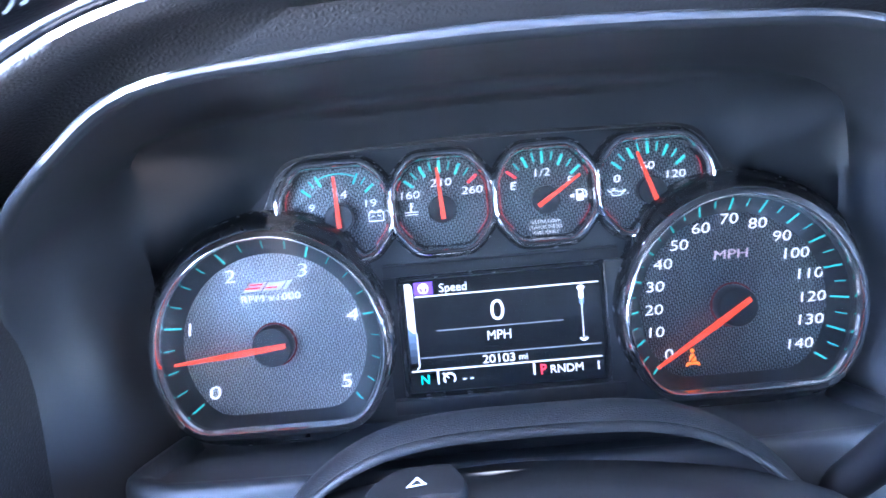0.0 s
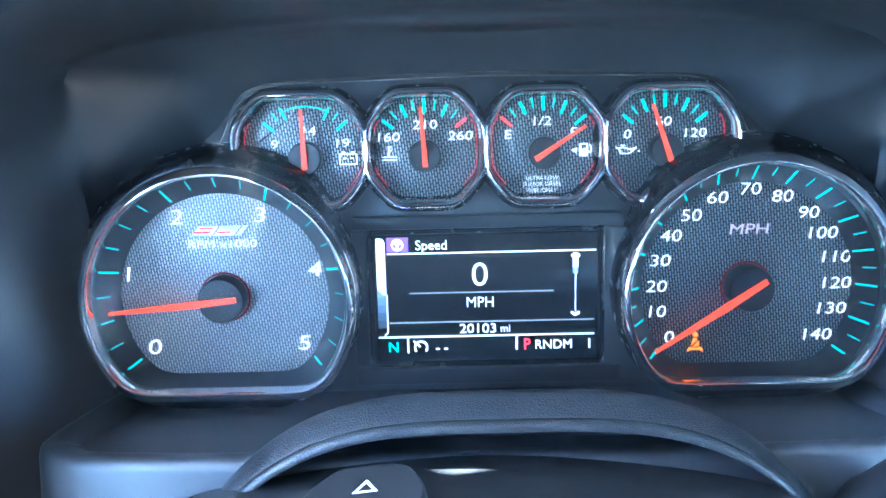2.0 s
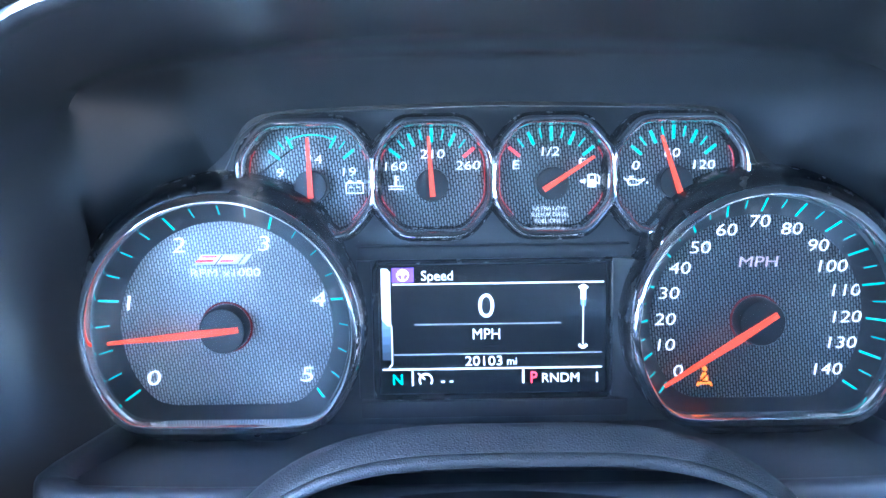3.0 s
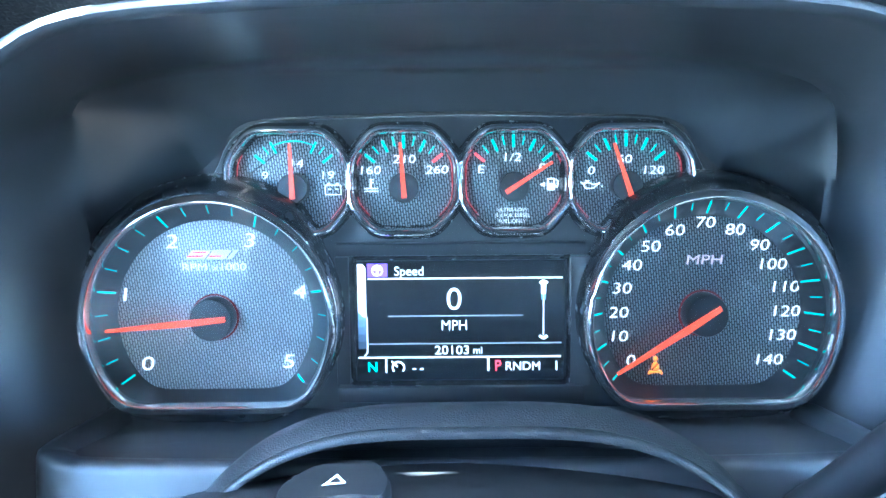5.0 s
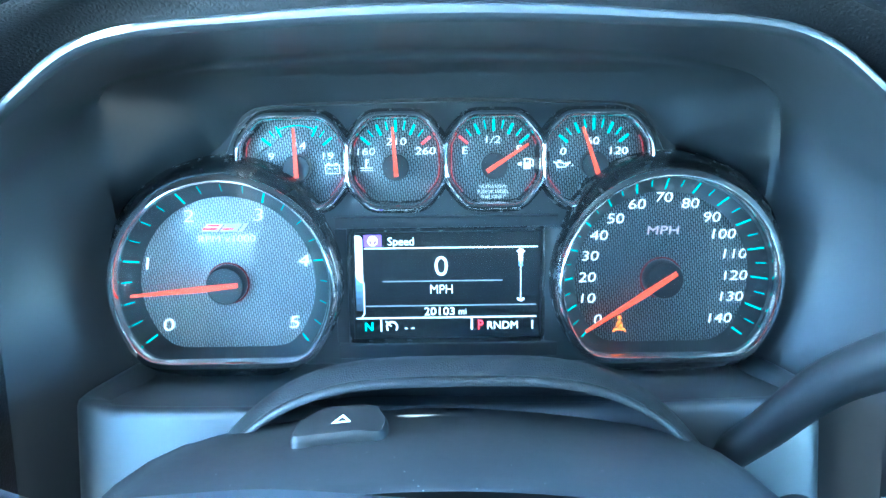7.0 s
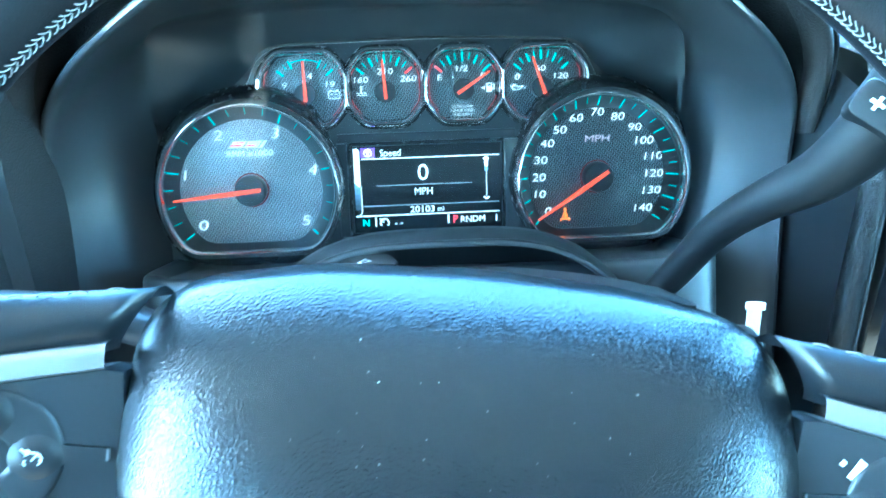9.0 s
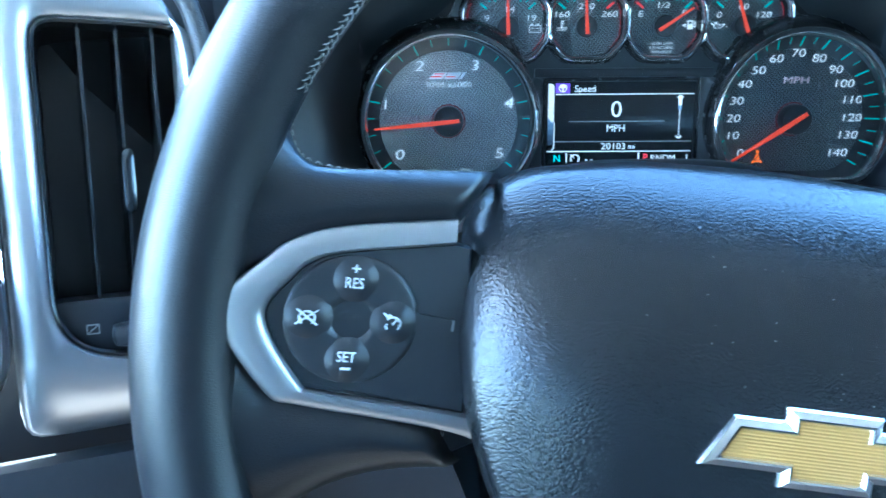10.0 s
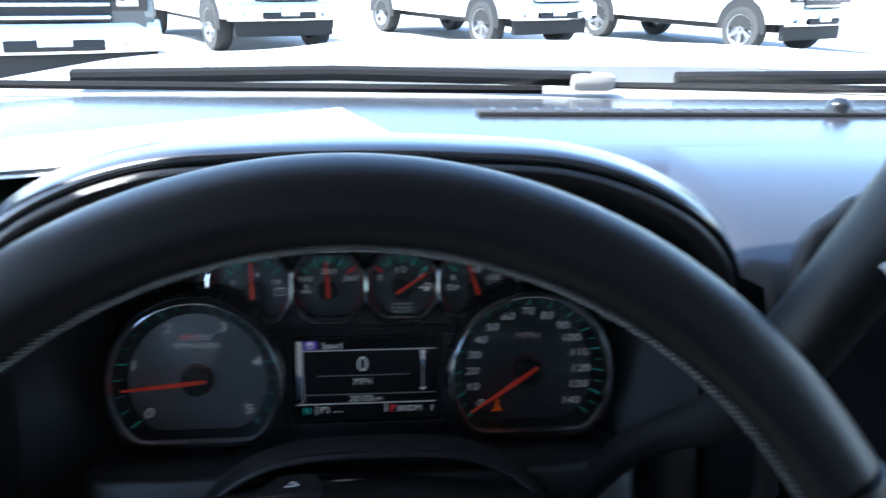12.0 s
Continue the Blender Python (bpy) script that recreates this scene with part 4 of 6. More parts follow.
on_dash("side_wall", loft([[Vector((0.252, 0.33, 1.25 + 0.28 * i / 10)) for i in range(11)], [Vector((0.263, 0.264, 1.25 + 0.26 * i / 10)) for i in range(11)]], closed=False), SATIN_BLACK, "", True)
on_dash("side_wall", loft([[Vector((-0.180, 0.32, 1.25 + 0.31 * i / 10)) for i in range(11)], [Vector((-0.188, 0.234, 1.25 + 0.295 * i / 10)) for i in range(11)]], closed=False), VINYL, "", True)
on_dash("knee_panel", block((0.03, 0.24, 1.18), (1.9, 0.06, 0.22), 0.02), MATTE_BLACK, "", True)

# papers lying on the dash, left of the hood
sheets = thing("stack_of_papers", pose(-0.10, 0.47, 1.577), "stack of white papers with a green edge lying on the dashboard", "papers")


def sheet_of_paper(corners, lift, z0, wave, thick=0.0006):
    """A thin sheet between four corners (front left, front right, back right, back left); its front is propped up."""
    fl, fr, br, bl = [Vector(c) for c in corners]
    top, bot = [], []
    for j in range(9):
        v = j / 8
        row = []
        for i in range(17):
            u = i / 16
            p = fl.lerp(fr, u).lerp(bl.lerp(br, u), v)
            z = z0 + lift * (1 - v) ** 1.5 * (1 - 0.35 * u) + wave * math.sin(u * 6.0 + z0 * 900) * (1 - v)
            row.append(Vector((p.x + 0.10, p.y - 0.47, z)))
        top.append(row)
        bot.append([q - Vector((0, 0, thick)) for q in row])
    return loft(top + bot[::-1], closed=False)


for k, (dx, dy) in enumerate(((0.0, 0.0), (0.006, -0.004), (-0.004, 0.003), (0.003, 0.001))):
    c = [(-0.232 + dx, 0.346 + dy), (0.058 + dx, 0.455 + dy), (0.008 + dx, 0.590 + dy), (-0.260 + dx, 0.438 + dy)]
    part("sheet", sheet_of_paper(c, -0.0008, 0.0026 + 0.0011 * k, 0.0008), PAPER, sheets, "loose white sheet propped up in front")
part("green_folder", sheet_of_paper([(-0.243, 0.362), (0.02, 0.47), (-0.02, 0.575), (-0.268, 0.440)], -0.0006, 0.0012, 0.0004), PAPER_GREEN, sheets, "bright green sheet edge")

# ---- air vent and switch panel at the left end ----
vx = Vector((0.050, 0.025, -0.0078)).normalized()
vz = Vector((0.003, 0.053, 0.118))
vz = (vz - vx * vx.dot(vz)).normalized()
vy = vz.cross(vx)
VM = Matrix(((vx.x, vy.x, vz.x, -0.2255), (vx.y, vy.y, vz.y, 0.187), (vx.z, vy.z, vz.z, 1.475), (0, 0, 0, 1)))
vent = thing("air_vent", VM, "tall black slatted air vent in a satin silver frame", "air vent")
hole = rounded([(-0.0310, -0.062), (-0.0240, -0.0755), (-0.005, -0.0815), (0.0310, -0.083), (0.0325, 0.064), (-0.0310, 0.0655)], 96, 5)
outer = rounded([(-0.0475, -0.118), (-0.0485, 0.080), (-0.040, 0.096), (-0.010, 0.097), (0.018, 0.086), (0.0315, 0.066), (0.035, 0.03), (0.036, -0.118)], 96, 3)


def paired(loop, centre):
    """Rotate a loop so that it begins at the same bearing, for lofting between unlike outlines."""
    k = min(range(len(loop)), key=lambda i: abs(math.atan2(loop[i].y - centre[1], loop[i].x - centre[0]) + math.pi * 0.75))
    loop = loop[k:] + loop[:k]
    a = sum(loop[i].x * loop[(i + 1) % len(loop)].y - loop[(i + 1) % len(loop)].x * loop[i].y for i in range(len(loop)))
    return loop if a > 0 else [loop[0]] + loop[:0:-1]


h2, o2 = paired(hole, (0, 0)), paired(outer, (0, 0))
frame_mesh = loft([at(o2, 0.012), at(offset(o2, -0.0012), 0.0005), at(offset(o2, -0.004), -0.0030), at([a.lerp(b, 0.55) for a, b in zip(offset(o2, -0.004), h2)], -0.0040), at(offset(h2, 0.0022), -0.0022), at(offset(h2, 0.0012), -0.0005), at(offset(h2, 0.0008), 0.004)])
for v in frame_mesh.verts:
    v.co.y += 11 * max(0.0, -0.080 - v.co.z) ** 2  # the foot of the frame tucks under
part("frame", frame_mesh, SILVER_PANEL, vent, "satin silver vent frame", 50)
part("inner_rim", bezel(h2, [(0.0012, 0.002), (0.0009, -0.0010), (-0.0002, -0.0014), (-0.0012, -0.0002), (-0.0012, 0.014)]), GLOSS_BLACK, vent)
part("duct", loft([at(h2, 0.002), at(offset(h2, -0.003), 0.045)], cap1=True), SATIN_BLACK, vent)
for i, x in enumerate((-0.0122, 0.0030, 0.0183)):
    part("slat", block((x, 0.014, 0.004), (0.0016, 0.022, 0.118), 0.0006), GLOSS_BLACK, vent)
part("slat", block((0.0297, 0.006, 0.0), (0.0046, 0.012, 0.126), 0.001), SILVER, vent)
part("slide_knob", loft([at(rounded([(0.0035 - w, -0.004 - h), (0.0035 + w, -0.004 - h), (0.0035 + w, -0.004 + h), (0.0035 - w, -0.004 + h)], 40, 4), y) for w, h, y in ((0.0030, 0.0150, 0.012), (0.0030, 0.0150, 0.001), (0.0024, 0.0140, -0.0025), (0.0010, 0.0120, -0.0032))], cap1=True), GLOSS_BLACK, vent, "shiny black slide knob")
part("thumb_wheel", block((0.0085, 0.002, -0.0725), (0.034, 0.012, 0.0105), 0.004), SATIN_BLACK, vent, "closing wheel below the slats")
part("sill", block((0.0, 0.014, -0.0690), (0.060, 0.018, 0.027), 0.003), SATIN_BLACK, vent)
part("symbol", join(bar((-0.0185, -0.0672), (-0.0135, -0.0672), 0.0005, 0.0005, 0.0045, 0.0055), bar((-0.0185, -0.0712), (-0.0135, -0.0712), 0.0005, 0.0005, 0.0045, 0.0055), bar((-0.0185, -0.0712), (-0.0185, -0.0672), 0.0005, 0.0005, 0.0045, 0.0055), bar((-0.0135, -0.0712), (-0.0135, -0.0672), 0.0005, 0.0005, 0.0045, 0.0055), bar((-0.0180, -0.0708), (-0.0140, -0.0676), 0.0005, 0.0005, 0.0045, 0.0055)), COWL, vent)
roll_path = [VM @ Vector((x, -0.004, z)) for x, z in [(p.x, p.y) for p in curve3([(-0.20, 0.098, 0), (-0.10, 0.105, 0), (-0.034, 0.104, 0), (0.006, 0.096, 0), (0.0275, 0.083, 0), (0.0375, 0.060, 0), (0.0415, 0.014, 0), (0.043, -0.12, 0)], 70)]]
on_dash("vent_roll", tube(roll_path, 0.0048, 12), VINYL, "rolled grained edge round the vent", True)
on_dash("under_strip", moved(block((-0.10, 0.012, -0.150), (0.27, 0.02, 0.05), 0.006), VM), MATTE_BLACK, "", True)
on_dash("backing", moved(block((-0.08, 0.055, -0.07), (0.25, 0.01, 0.22), 0.004), VM), MATTE_BLACK, "", True)

switches = thing("switch_panel", VM @ pose(-0.0495, 0, 0, 0, 0, 8), "satin silver switch panel with headlight knob beside the vent", "switch panel")
pl = rounded([(-0.145, -0.097), (-0.012, -0.097), (-0.001, -0.086), (-0.001, 0.070), (-0.008, 0.080), (-0.145, 0.082)], 96, 3)
part("plate", loft([at(pl, 0.012), at(pl, 0.0), at(offset(pl, -0.0015), -0.0022), at(offset(pl, -0.0035), -0.0018), at(offset(pl, -0.006), -0.0010)], cap1=True), SILVER_PANEL, switches, "satin silver plate", 50)
part("plate_rim", bezel(offset(pl, 0.0012), [(0.0, 0.01), (0.0006, -0.001), (0.0, -0.0024), (-0.0012, -0.0012), (-0.0012, 0.01)]), CHROME, switches, "thin bright edge")


def knob(x, z, r, dark_only=False):
    k = part("knob", loft([at(disc(x, z, q, 64), y) for q, y in ((r * 1.22, -0.0008), (r * 1.18, -0.003), (r * 1.06, -0.0035), (r * 1.02, -0.004), (r, -0.016), (r * 0.93, -0.0175), (r * 0.86, -0.0172))], cap1=True), SATIN_BLACK, switches, "round black knob")
    for i in range(28):
        a = 2 * math.pi * i / 28
        part("grip_rib", block((x + r * 1.012 * math.cos(a), -0.0100, z + r * 1.012 * math.sin(a)), (0.0009, 0.0100, 0.0009), 0.0002, segs=1), SATIN_BLACK, k)
    part("knob_collar", bezel(disc(x, z, r * 1.26, 64), [(0.0022, -0.0008), (0.0010, -0.0026), (-0.0006, -0.0030), (-0.0014, -0.0020), (-0.0014, -0.0004)]), SILVER_PANEL, k, "raised silver collar")
    part("knob_ring", bezel(disc(x, z, r * 0.84, 48), [(0.0, -0.0172), (-0.0003, -0.0182), (-0.001, -0.0182), (-0.0012, -0.0172)]), SILVER, k)
    return k


hk = knob(-0.032, -0.068, 0.0215)
for body, x, z in (("+", -0.0310, -0.0590), ("D", -0.0220, -0.0630), ("ID", -0.0260, -0.0700), ("*", -0.0290, -0.0785)):
    if body in ("D", "ID"):
        part("light_symbol", join(bar((x - 0.0018, z - 0.0012), (x - 0.0018, z + 0.0012), 0.0007, 0.0007, -0.0180, -0.0172), bar((x, z - 0.0013), (x, z + 0.0013), 0.0018, 0.0022, -0.0180, -0.0172)), WHITE_MARK, hk)
    else:
        part("light_symbol", join(*[bar((x + 0.0011 * math.cos(a), z + 0.0011 * math.sin(a)), (x + 0.0022 * math.cos(a), z + 0.0022 * math.sin(a)), 0.0005, 0.0005, -0.0180, -0.0172) for a in [k * math.pi / 3 for k in range(6)]]), WHITE_MARK, hk)
knob(-0.042, -0.0135, 0.0190)
rocker = part("button", block((-0.0285, -0.004, 0.0535), (0.022, 0.010, 0.0170), 0.0028), SATIN_BLACK, switches, "black rocker button")
for i in range(3):
    part("grip_rib", block((-0.0235 - 0.004 * i, -0.0092, 0.0535), (0.0014, 0.0012, 0.0115), 0.0005, segs=1), GLOSS_BLACK, rocker)
twin = part("button", block((-0.0320, -0.002, 0.0300), (0.0215, 0.008, 0.0235), 0.0022), SATIN_BLACK, switches, "pair of silver push buttons in a black frame")
for z, h in ((0.0348, 0.0112), (0.0236, 0.0082)):
    part("push_face", block((-0.0324, -0.0058, z), (0.0185, 0.0030, h), 0.0009), SILVER_PANEL, twin, "satin silver button face")
# ---- steering column: x right, y along the column away from the driver, z up ----
COL = pose(0.0245, 0.0514, 1.4623, -22.3, 0, 0)
column = thing("steering_column", COL, "black plastic steering column cover with hazard switch", "steering column")


def column_section(k, y, dz=0.0):
    pts = [(-0.108, -0.060), (-0.1085, 0.024), (-0.1015, 0.0362), (-0.055, 0.0452), (0, 0.0490), (0.055, 0.0452), (0.1015, 0.0362), (0.1085, 0.024), (0.108, -0.060)]
    c = curve3([(x * k, y, z * k + dz) for x, z in pts], 61)
    return c


part("upper_cover", loft([column_section(0.90, 0.112, -0.004), column_section(0.985, 0.1045), column_section(1.0, 0.1030), column_section(1.012, 0.1045), column_section(1.012, 0.112, 0.0004), column_section(1.006, 0.125, 0.0018), column_section(1.0, 0.150, 0.0034), column_section(1.0, 0.180, 0.0022), column_section(1.0, 0.30, -0.012)], closed=False), COLUMN_BLACK, column, "", 50)
part("front_face", loft([column_section(0.905, 0.113, -0.004), [Vector((p.x * 0.4, 0.135, p.z * 0.4 - 0.02)) for p in column_section(1, 0)]], closed=False), SATIN_BLACK, column)
HZ_LOOP = rounded([(-0.0492, 0.1480), (-0.0170, 0.1480), (-0.0155, 0.159), (-0.0200, 0.1705), (-0.0410, 0.1710), (-0.0494, 0.160)], 48, 3)


def hz_top(p, lift=0.0):
    """The switch tilts: low at its front edge, high at the back."""
    return (p.x, p.y, 0.0573 + (p.y - 0.158) * 0.22 - abs(p.x + 0.026) * 0.10 + lift)


hz = part("hazard_switch", loft([[hz_top(v, -0.0050 - (v.y - 0.1425) * 0.22) for v in HZ_LOOP], [hz_top(v, -0.0022) for v in HZ_LOOP], [hz_top(v, -0.0008) for v in offset(HZ_LOOP, -0.0004)], [hz_top(v) for v in offset(HZ_LOOP, -0.0012)]], cap1=True), COLUMN_BLACK, column, "rounded black hazard switch")
tri = [Vector((-0.0357, 0.1555)), Vector((-0.0287, 0.1555)), Vector((-0.0322, 0.1618))]
tri_in = [Vector((-0.0343, 0.1564)), Vector((-0.0301, 0.1564)), Vector((-0.0322, 0.1600))]
part("hazard_triangle", loft([[hz_top(p, 0.0003) for p in tri], [hz_top(p, 0.0003) for p in tri_in]]), PRINT_WHITE, hz, "white printed triangle")
part("lower_cover", loft([[(x, y, z) for x, z in ((-0.108, -0.055), (-0.09, -0.10), (0, -0.115), (0.09, -0.10), (0.108, -0.055))] for y in (0.105, 0.30)], closed=False), SATIN_BLACK, column)

# key in the lock
key = thing("ignition_key", pose(0.165, 0.192, 1.408, -10, 0, -8), "black key in the ignition lock with a white tag", "key")
kl = rounded([(-0.0165, -0.026), (0.0165, -0.026), (0.0175, 0.006), (0.013, 0.0145), (-0.004, 0.0135), (-0.0165, 0.0095)], 48, 3)
part("head", slab(kl, -0.006, 0.006, 0.003), SATIN_BLACK, key, "black plastic key head")
part("emblem", bezel(rounded([(-0.0045, -0.007), (0.0005, -0.007), (0.0005, 0.004), (-0.0045, 0.004)], 24, 2), [(0.0, -0.0058), (0.0004, -0.0066), (-0.0004, -0.0066), (-0.0008, -0.0058)]), GLOSS_BLACK, key)
part("ring", bezel(disc(0.0115, -0.004, 0.0036, 24), [(0.0, -0.0062), (0.0009, -0.0070), (0.0018, -0.0062), (0.0009, -0.0055)]), CHROME, key)
part("tag", block((0.0135, 0.006, 0.0160), (0.0070, 0.0022, 0.0200), 0.0012), PAPER, key, "white paper tag")
part("tag", block((0.0135, 0.005, 0.0240), (0.0095, 0.0024, 0.0040), 0.001), PAPER, key)
part("lock_barrel", loft([[(0.012 * math.cos(2 * math.pi * k / 24), y, -0.014 + 0.012 * math.sin(2 * math.pi * k / 24)) for k in range(24)] for y in (0.004, 0.055)], cap0=True), SATIN_BLACK, key)

# gear lever on the column
lever = thing("gear_lever", pose(0.150, 0.272, 1.390), "black column gear lever with shift buttons on its handle", "gear lever")
LEV = lever.matrix_world.inverted()
lp = curve3([(0.142, 0.280, 1.378), (0.160, 0.262, 1.414), (0.174, 0.243, 1.451), (0.187, 0.222, 1.476), (0.201, 0.202, 1.496), (0.210, 0.188, 1.517), (0.217, 0.180, 1.537), (0.226, 0.175, 1.556), (0.236, 0.170, 1.580), (0.246, 0.166, 1.603), (0.254, 0.163, 1.622), (0.257, 0.162, 1.629)], 60)
rad = [0.0085 + 0.0035 * min(1, i / 16) + 0.0085 * max(0, min(1, (i - 16) / 18)) for i in range(60)]
rad[-1], rad[-2], rad[-3] = 0.008, 0.015, 0.0185
part("stem", moved(tube(lp, rad, 24, 0.85), LEV), LEVER_BLACK, lever, "satin black curved lever", 60)
FACE = Vector((-0.36, -0.85, 0.38)).normalized()
hb = Vector((0.1995, 0.1705, 1.5370))
hx_ = Vector((0.78, -0.22, -0.55)).normalized()
hx_ = (hx_ - FACE * FACE.dot(hx_)).normalized()
hy_ = -FACE
hz_ = hy_.cross(hx_) * -1
HB = Matrix(((hx_.x, hy_.x, hz_.x, hb.x), (hx_.y, hy_.y, hz_.y, hb.y), (hx_.z, hy_.z, hz_.z, hb.z), (0, 0, 0, 1)))
hbm = LEV @ HB
sb = part("shift_button", moved(slab(rounded([(-0.009, -0.0085), (0.026, -0.0085), (0.026, 0.0085), (-0.009, 0.0085)], 40, 3), -0.003, 0.014, 0.0015), hbm), LEVER_BLACK, lever, "shift button with plus and minus")
part("plus_mark", moved(join(bar((-0.0030, 0), (0.0030, 0), 0.0014, 0.0014, -0.0036, -0.0028), bar((0, -0.0030), (0, 0.0030), 0.0014, 0.0014, -0.0036, -0.0028)), hbm), PRINT_WHITE, sb)
part("minus_mark", moved(bar((0.0115, -0.0030), (0.0115, 0.0030), 0.0010, 0.0010, -0.0036, -0.0028), hbm), PRINT_WHITE, sb)
tow = LEV @ pose(0.236, 0.148, 1.594, -20, 35, -20)
part("tow_symbol", moved(join(bar((-0.004, 0), (0.003, 0), 0.0030, 0.0044, -0.003, -0.002), bar((0.004, -0.002), (0.0062, -0.002), 0.0010, 0.0010, -0.003, -0.002)), tow), PRINT_WHITE, lever)

# turn signal stalk
stalk = thing("signal_stalk", COL @ pose(-0.125, 0.112, 0.046, 0, 0, 0), "black turn signal stalk with white wiper symbols", "stalk")
part("arm", tube([(0.06, 0.03, -0.055), (0.035, 0.018, -0.034), (0.010, 0.006, -0.014), (-0.015, 0.0, -0.003), (-0.05, -0.003, 0.000), (-0.075, -0.004, 0.003)], [0.009, 0.010, 0.011, 0.0115, 0.012, 0.009], 16, 0.75), SATIN_BLACK, stalk)
part("end_cap", block((-0.026, -0.004, -0.0010), (0.042, 0.020, 0.0160), 0.006), COLLAR_BLACK, stalk)
sy = -0.0148
washer = [((-0.0330, 0.0030), (-0.0275, 0.0030)), ((-0.0330, 0.0030), (-0.0318, -0.0014)), ((-0.0275, 0.0030), (-0.0287, -0.0014)), ((-0.0318, -0.0014), (-0.0287, -0.0014)), ((-0.0314, 0.0030), (-0.0309, -0.0014)), ((-0.0291, 0.0030), (-0.0296, -0.0014)), ((-0.0302, 0.0032), (-0.0302, 0.0048)), ((-0.0325, 0.0040), (-0.0312, 0.0050)), ((-0.0279, 0.0040), (-0.0292, 0.0050))]
part("washer_symbol", join(*[bar(p, q, 0.0005, 0.0005, sy, sy + 0.001) for p, q in washer], bar((-0.0235, -0.0012), (-0.0235, 0.0030), 0.0006, 0.0006, sy, sy + 0.001), bar((-0.0235, 0.0016), (-0.0235, 0.0040), 0.0028, 0.0002, sy, sy + 0.001)), BUTTON_PRINT, stalk)
part("arrow_symbol", join(bar((-0.0195, -0.0050), (-0.0165, -0.0050), 0.0004, 0.0022, sy, sy + 0.001), bar((-0.0145, -0.0050), (-0.0115, -0.0050), 0.0022, 0.0004, sy, sy + 0.001)), BUTTON_PRINT, stalk)

# ---- steering wheel: turned slightly clockwise ----
WM = pose(0.0245, 0.0514, 1.4623, -22.3, 0, 0) @ pose(0, 0, 0, 0, 7.5, 0)
wheel = thing("steering_wheel", WM, "black leather steering wheel with silver spoke trim and cruise buttons", "steering wheel")
RR, RT = 0.1822, 0.0165


def rim_ring(stations):
    """Leather rim along stations of (bearing in degrees from the right, swelling)."""
    loops = []
    for bearing, extra in stations:
        a = radians(bearing)
        c = Vector((math.cos(a), 0, math.sin(a)))
        lp = []
        for k in range(28):
            t = 2 * math.pi * k / 28
            rad_, ax = (RT + extra) * math.cos(t), (RT + extra) * 1.12 * math.sin(t)
            if rad_ < 0:
                rad_ *= 1 - 0.62 * max(0.0, min(1.0, (ax + 0.0070) / 0.022))
            lp.append(c * (RR + rad_) + Vector((0, ax, 0)))
        loops.append(lp)
    return loops


def rim_piece(a0, a1, n, lip, body):
    """A leather piece whose ends roll down into the seams."""
    ends = ((0.0, -0.0016), (0.08, -0.0006), (0.20, lip * 0.6), (0.40, lip), (0.75, lip), (1.5, (lip + body) / 2), (3.0, body))
    middle = [(a0 + 5 + (a1 - a0 - 10) * i / (n - 1), body) for i in range(n)]
    return loft(rim_ring([(a0 + d, e) for d, e in ends] + middle + [(a1 - d, e) for d, e in ends[::-1]]))


SEAM_A, SEAM_B = 143.9, 36.5
part("rim_grip", rim_piece(SEAM_B + 0.10, SEAM_A - 0.10, 56, 0.0003, 0.0), LEATHER, wheel, "smooth black leather top of the rim", 60)
part("rim_grip", rim_piece(SEAM_A + 0.10, 360 + SEAM_B - 0.10, 146, 0.0012, 0.0004), LEATHER, wheel, "smooth black leather of the lower rim", 60)
for seam in (SEAM_A, SEAM_B):
    part("rim_seam", loft(rim_ring([(seam - 0.3, -0.0014), (seam, -0.0012), (seam + 0.3, -0.0014)])), MATTE_BLACK, wheel)


def spoke_y(x):
    """Depth of the spoke face: it sinks from the rim towards the hub."""
    return -0.0105 + (0.171 - abs(x)) * 0.30


# cross stitches along the inside of the rim
rnd = random.Random(4)
stb = []
for i in range(170):
    a = radians(22.5 + 135 * i / 169)
    d = Vector((math.cos(a), 0, math.sin(a)))
    tg = Vector((-math.sin(a), 0, math.cos(a)))
    for side in (-1, 1):
        ph = 0.55
        def on(phi, along):
            q = d * (RR - (RT + 0.0009) * math.cos(phi)) + Vector((0, -(RT + 0.0009) * 1.12 * math.sin(phi), 0))
            return q + tg * along
        j = rnd.uniform(-0.0002, 0.0002)
        p0, p1 = on(ph + side * 0.008, -0.0013 + j), on(ph + side * 0.085, 0.0013 + j)
        nrm = ((p0 + p1) / 2 - d * RR).normalized()
        w = (p1 - p0).cross(nrm).normalized() * 0.00023
        stb.append((p0 - nrm * 0.0004, (p0 * 2 + p1) / 3 + nrm * 0.0003, (p0 + p1 * 2) / 3 + nrm * 0.0003, p1 - nrm * 0.0004, w, nrm))
# running stitches from the rim along the upper edge of each spoke
for sx in (-1, 1):
    chain = curve3([(-sx * x, 0.0045 + spoke_y(x), z) for x, z in ((-0.1575, 0.0630), (-0.1585, 0.0543), (-0.1565, 0.0476), (-0.1528, 0.0447), (-0.1457, 0.0433), (-0.1389, 0.0433), (-0.1231, 0.0450), (-0.1010, 0.0484))], 35)
    for q0, q1 in zip(chain[0:-1:2], chain[1::2]):
        nrm = Vector((0, -0.8, 0.6))
        q1 = q0.lerp(q1, 1.15)
        w = (q1 - q0).cross(nrm).normalized() * 0.00030
        stb.append((q0 - nrm * 0.0004, (q0 * 2 + q1) / 3 + nrm * 0.0005, (q0 + q1 * 2) / 3 + nrm * 0.0005, q1 - nrm * 0.0004, w, nrm))
sb_ = bmesh.new()
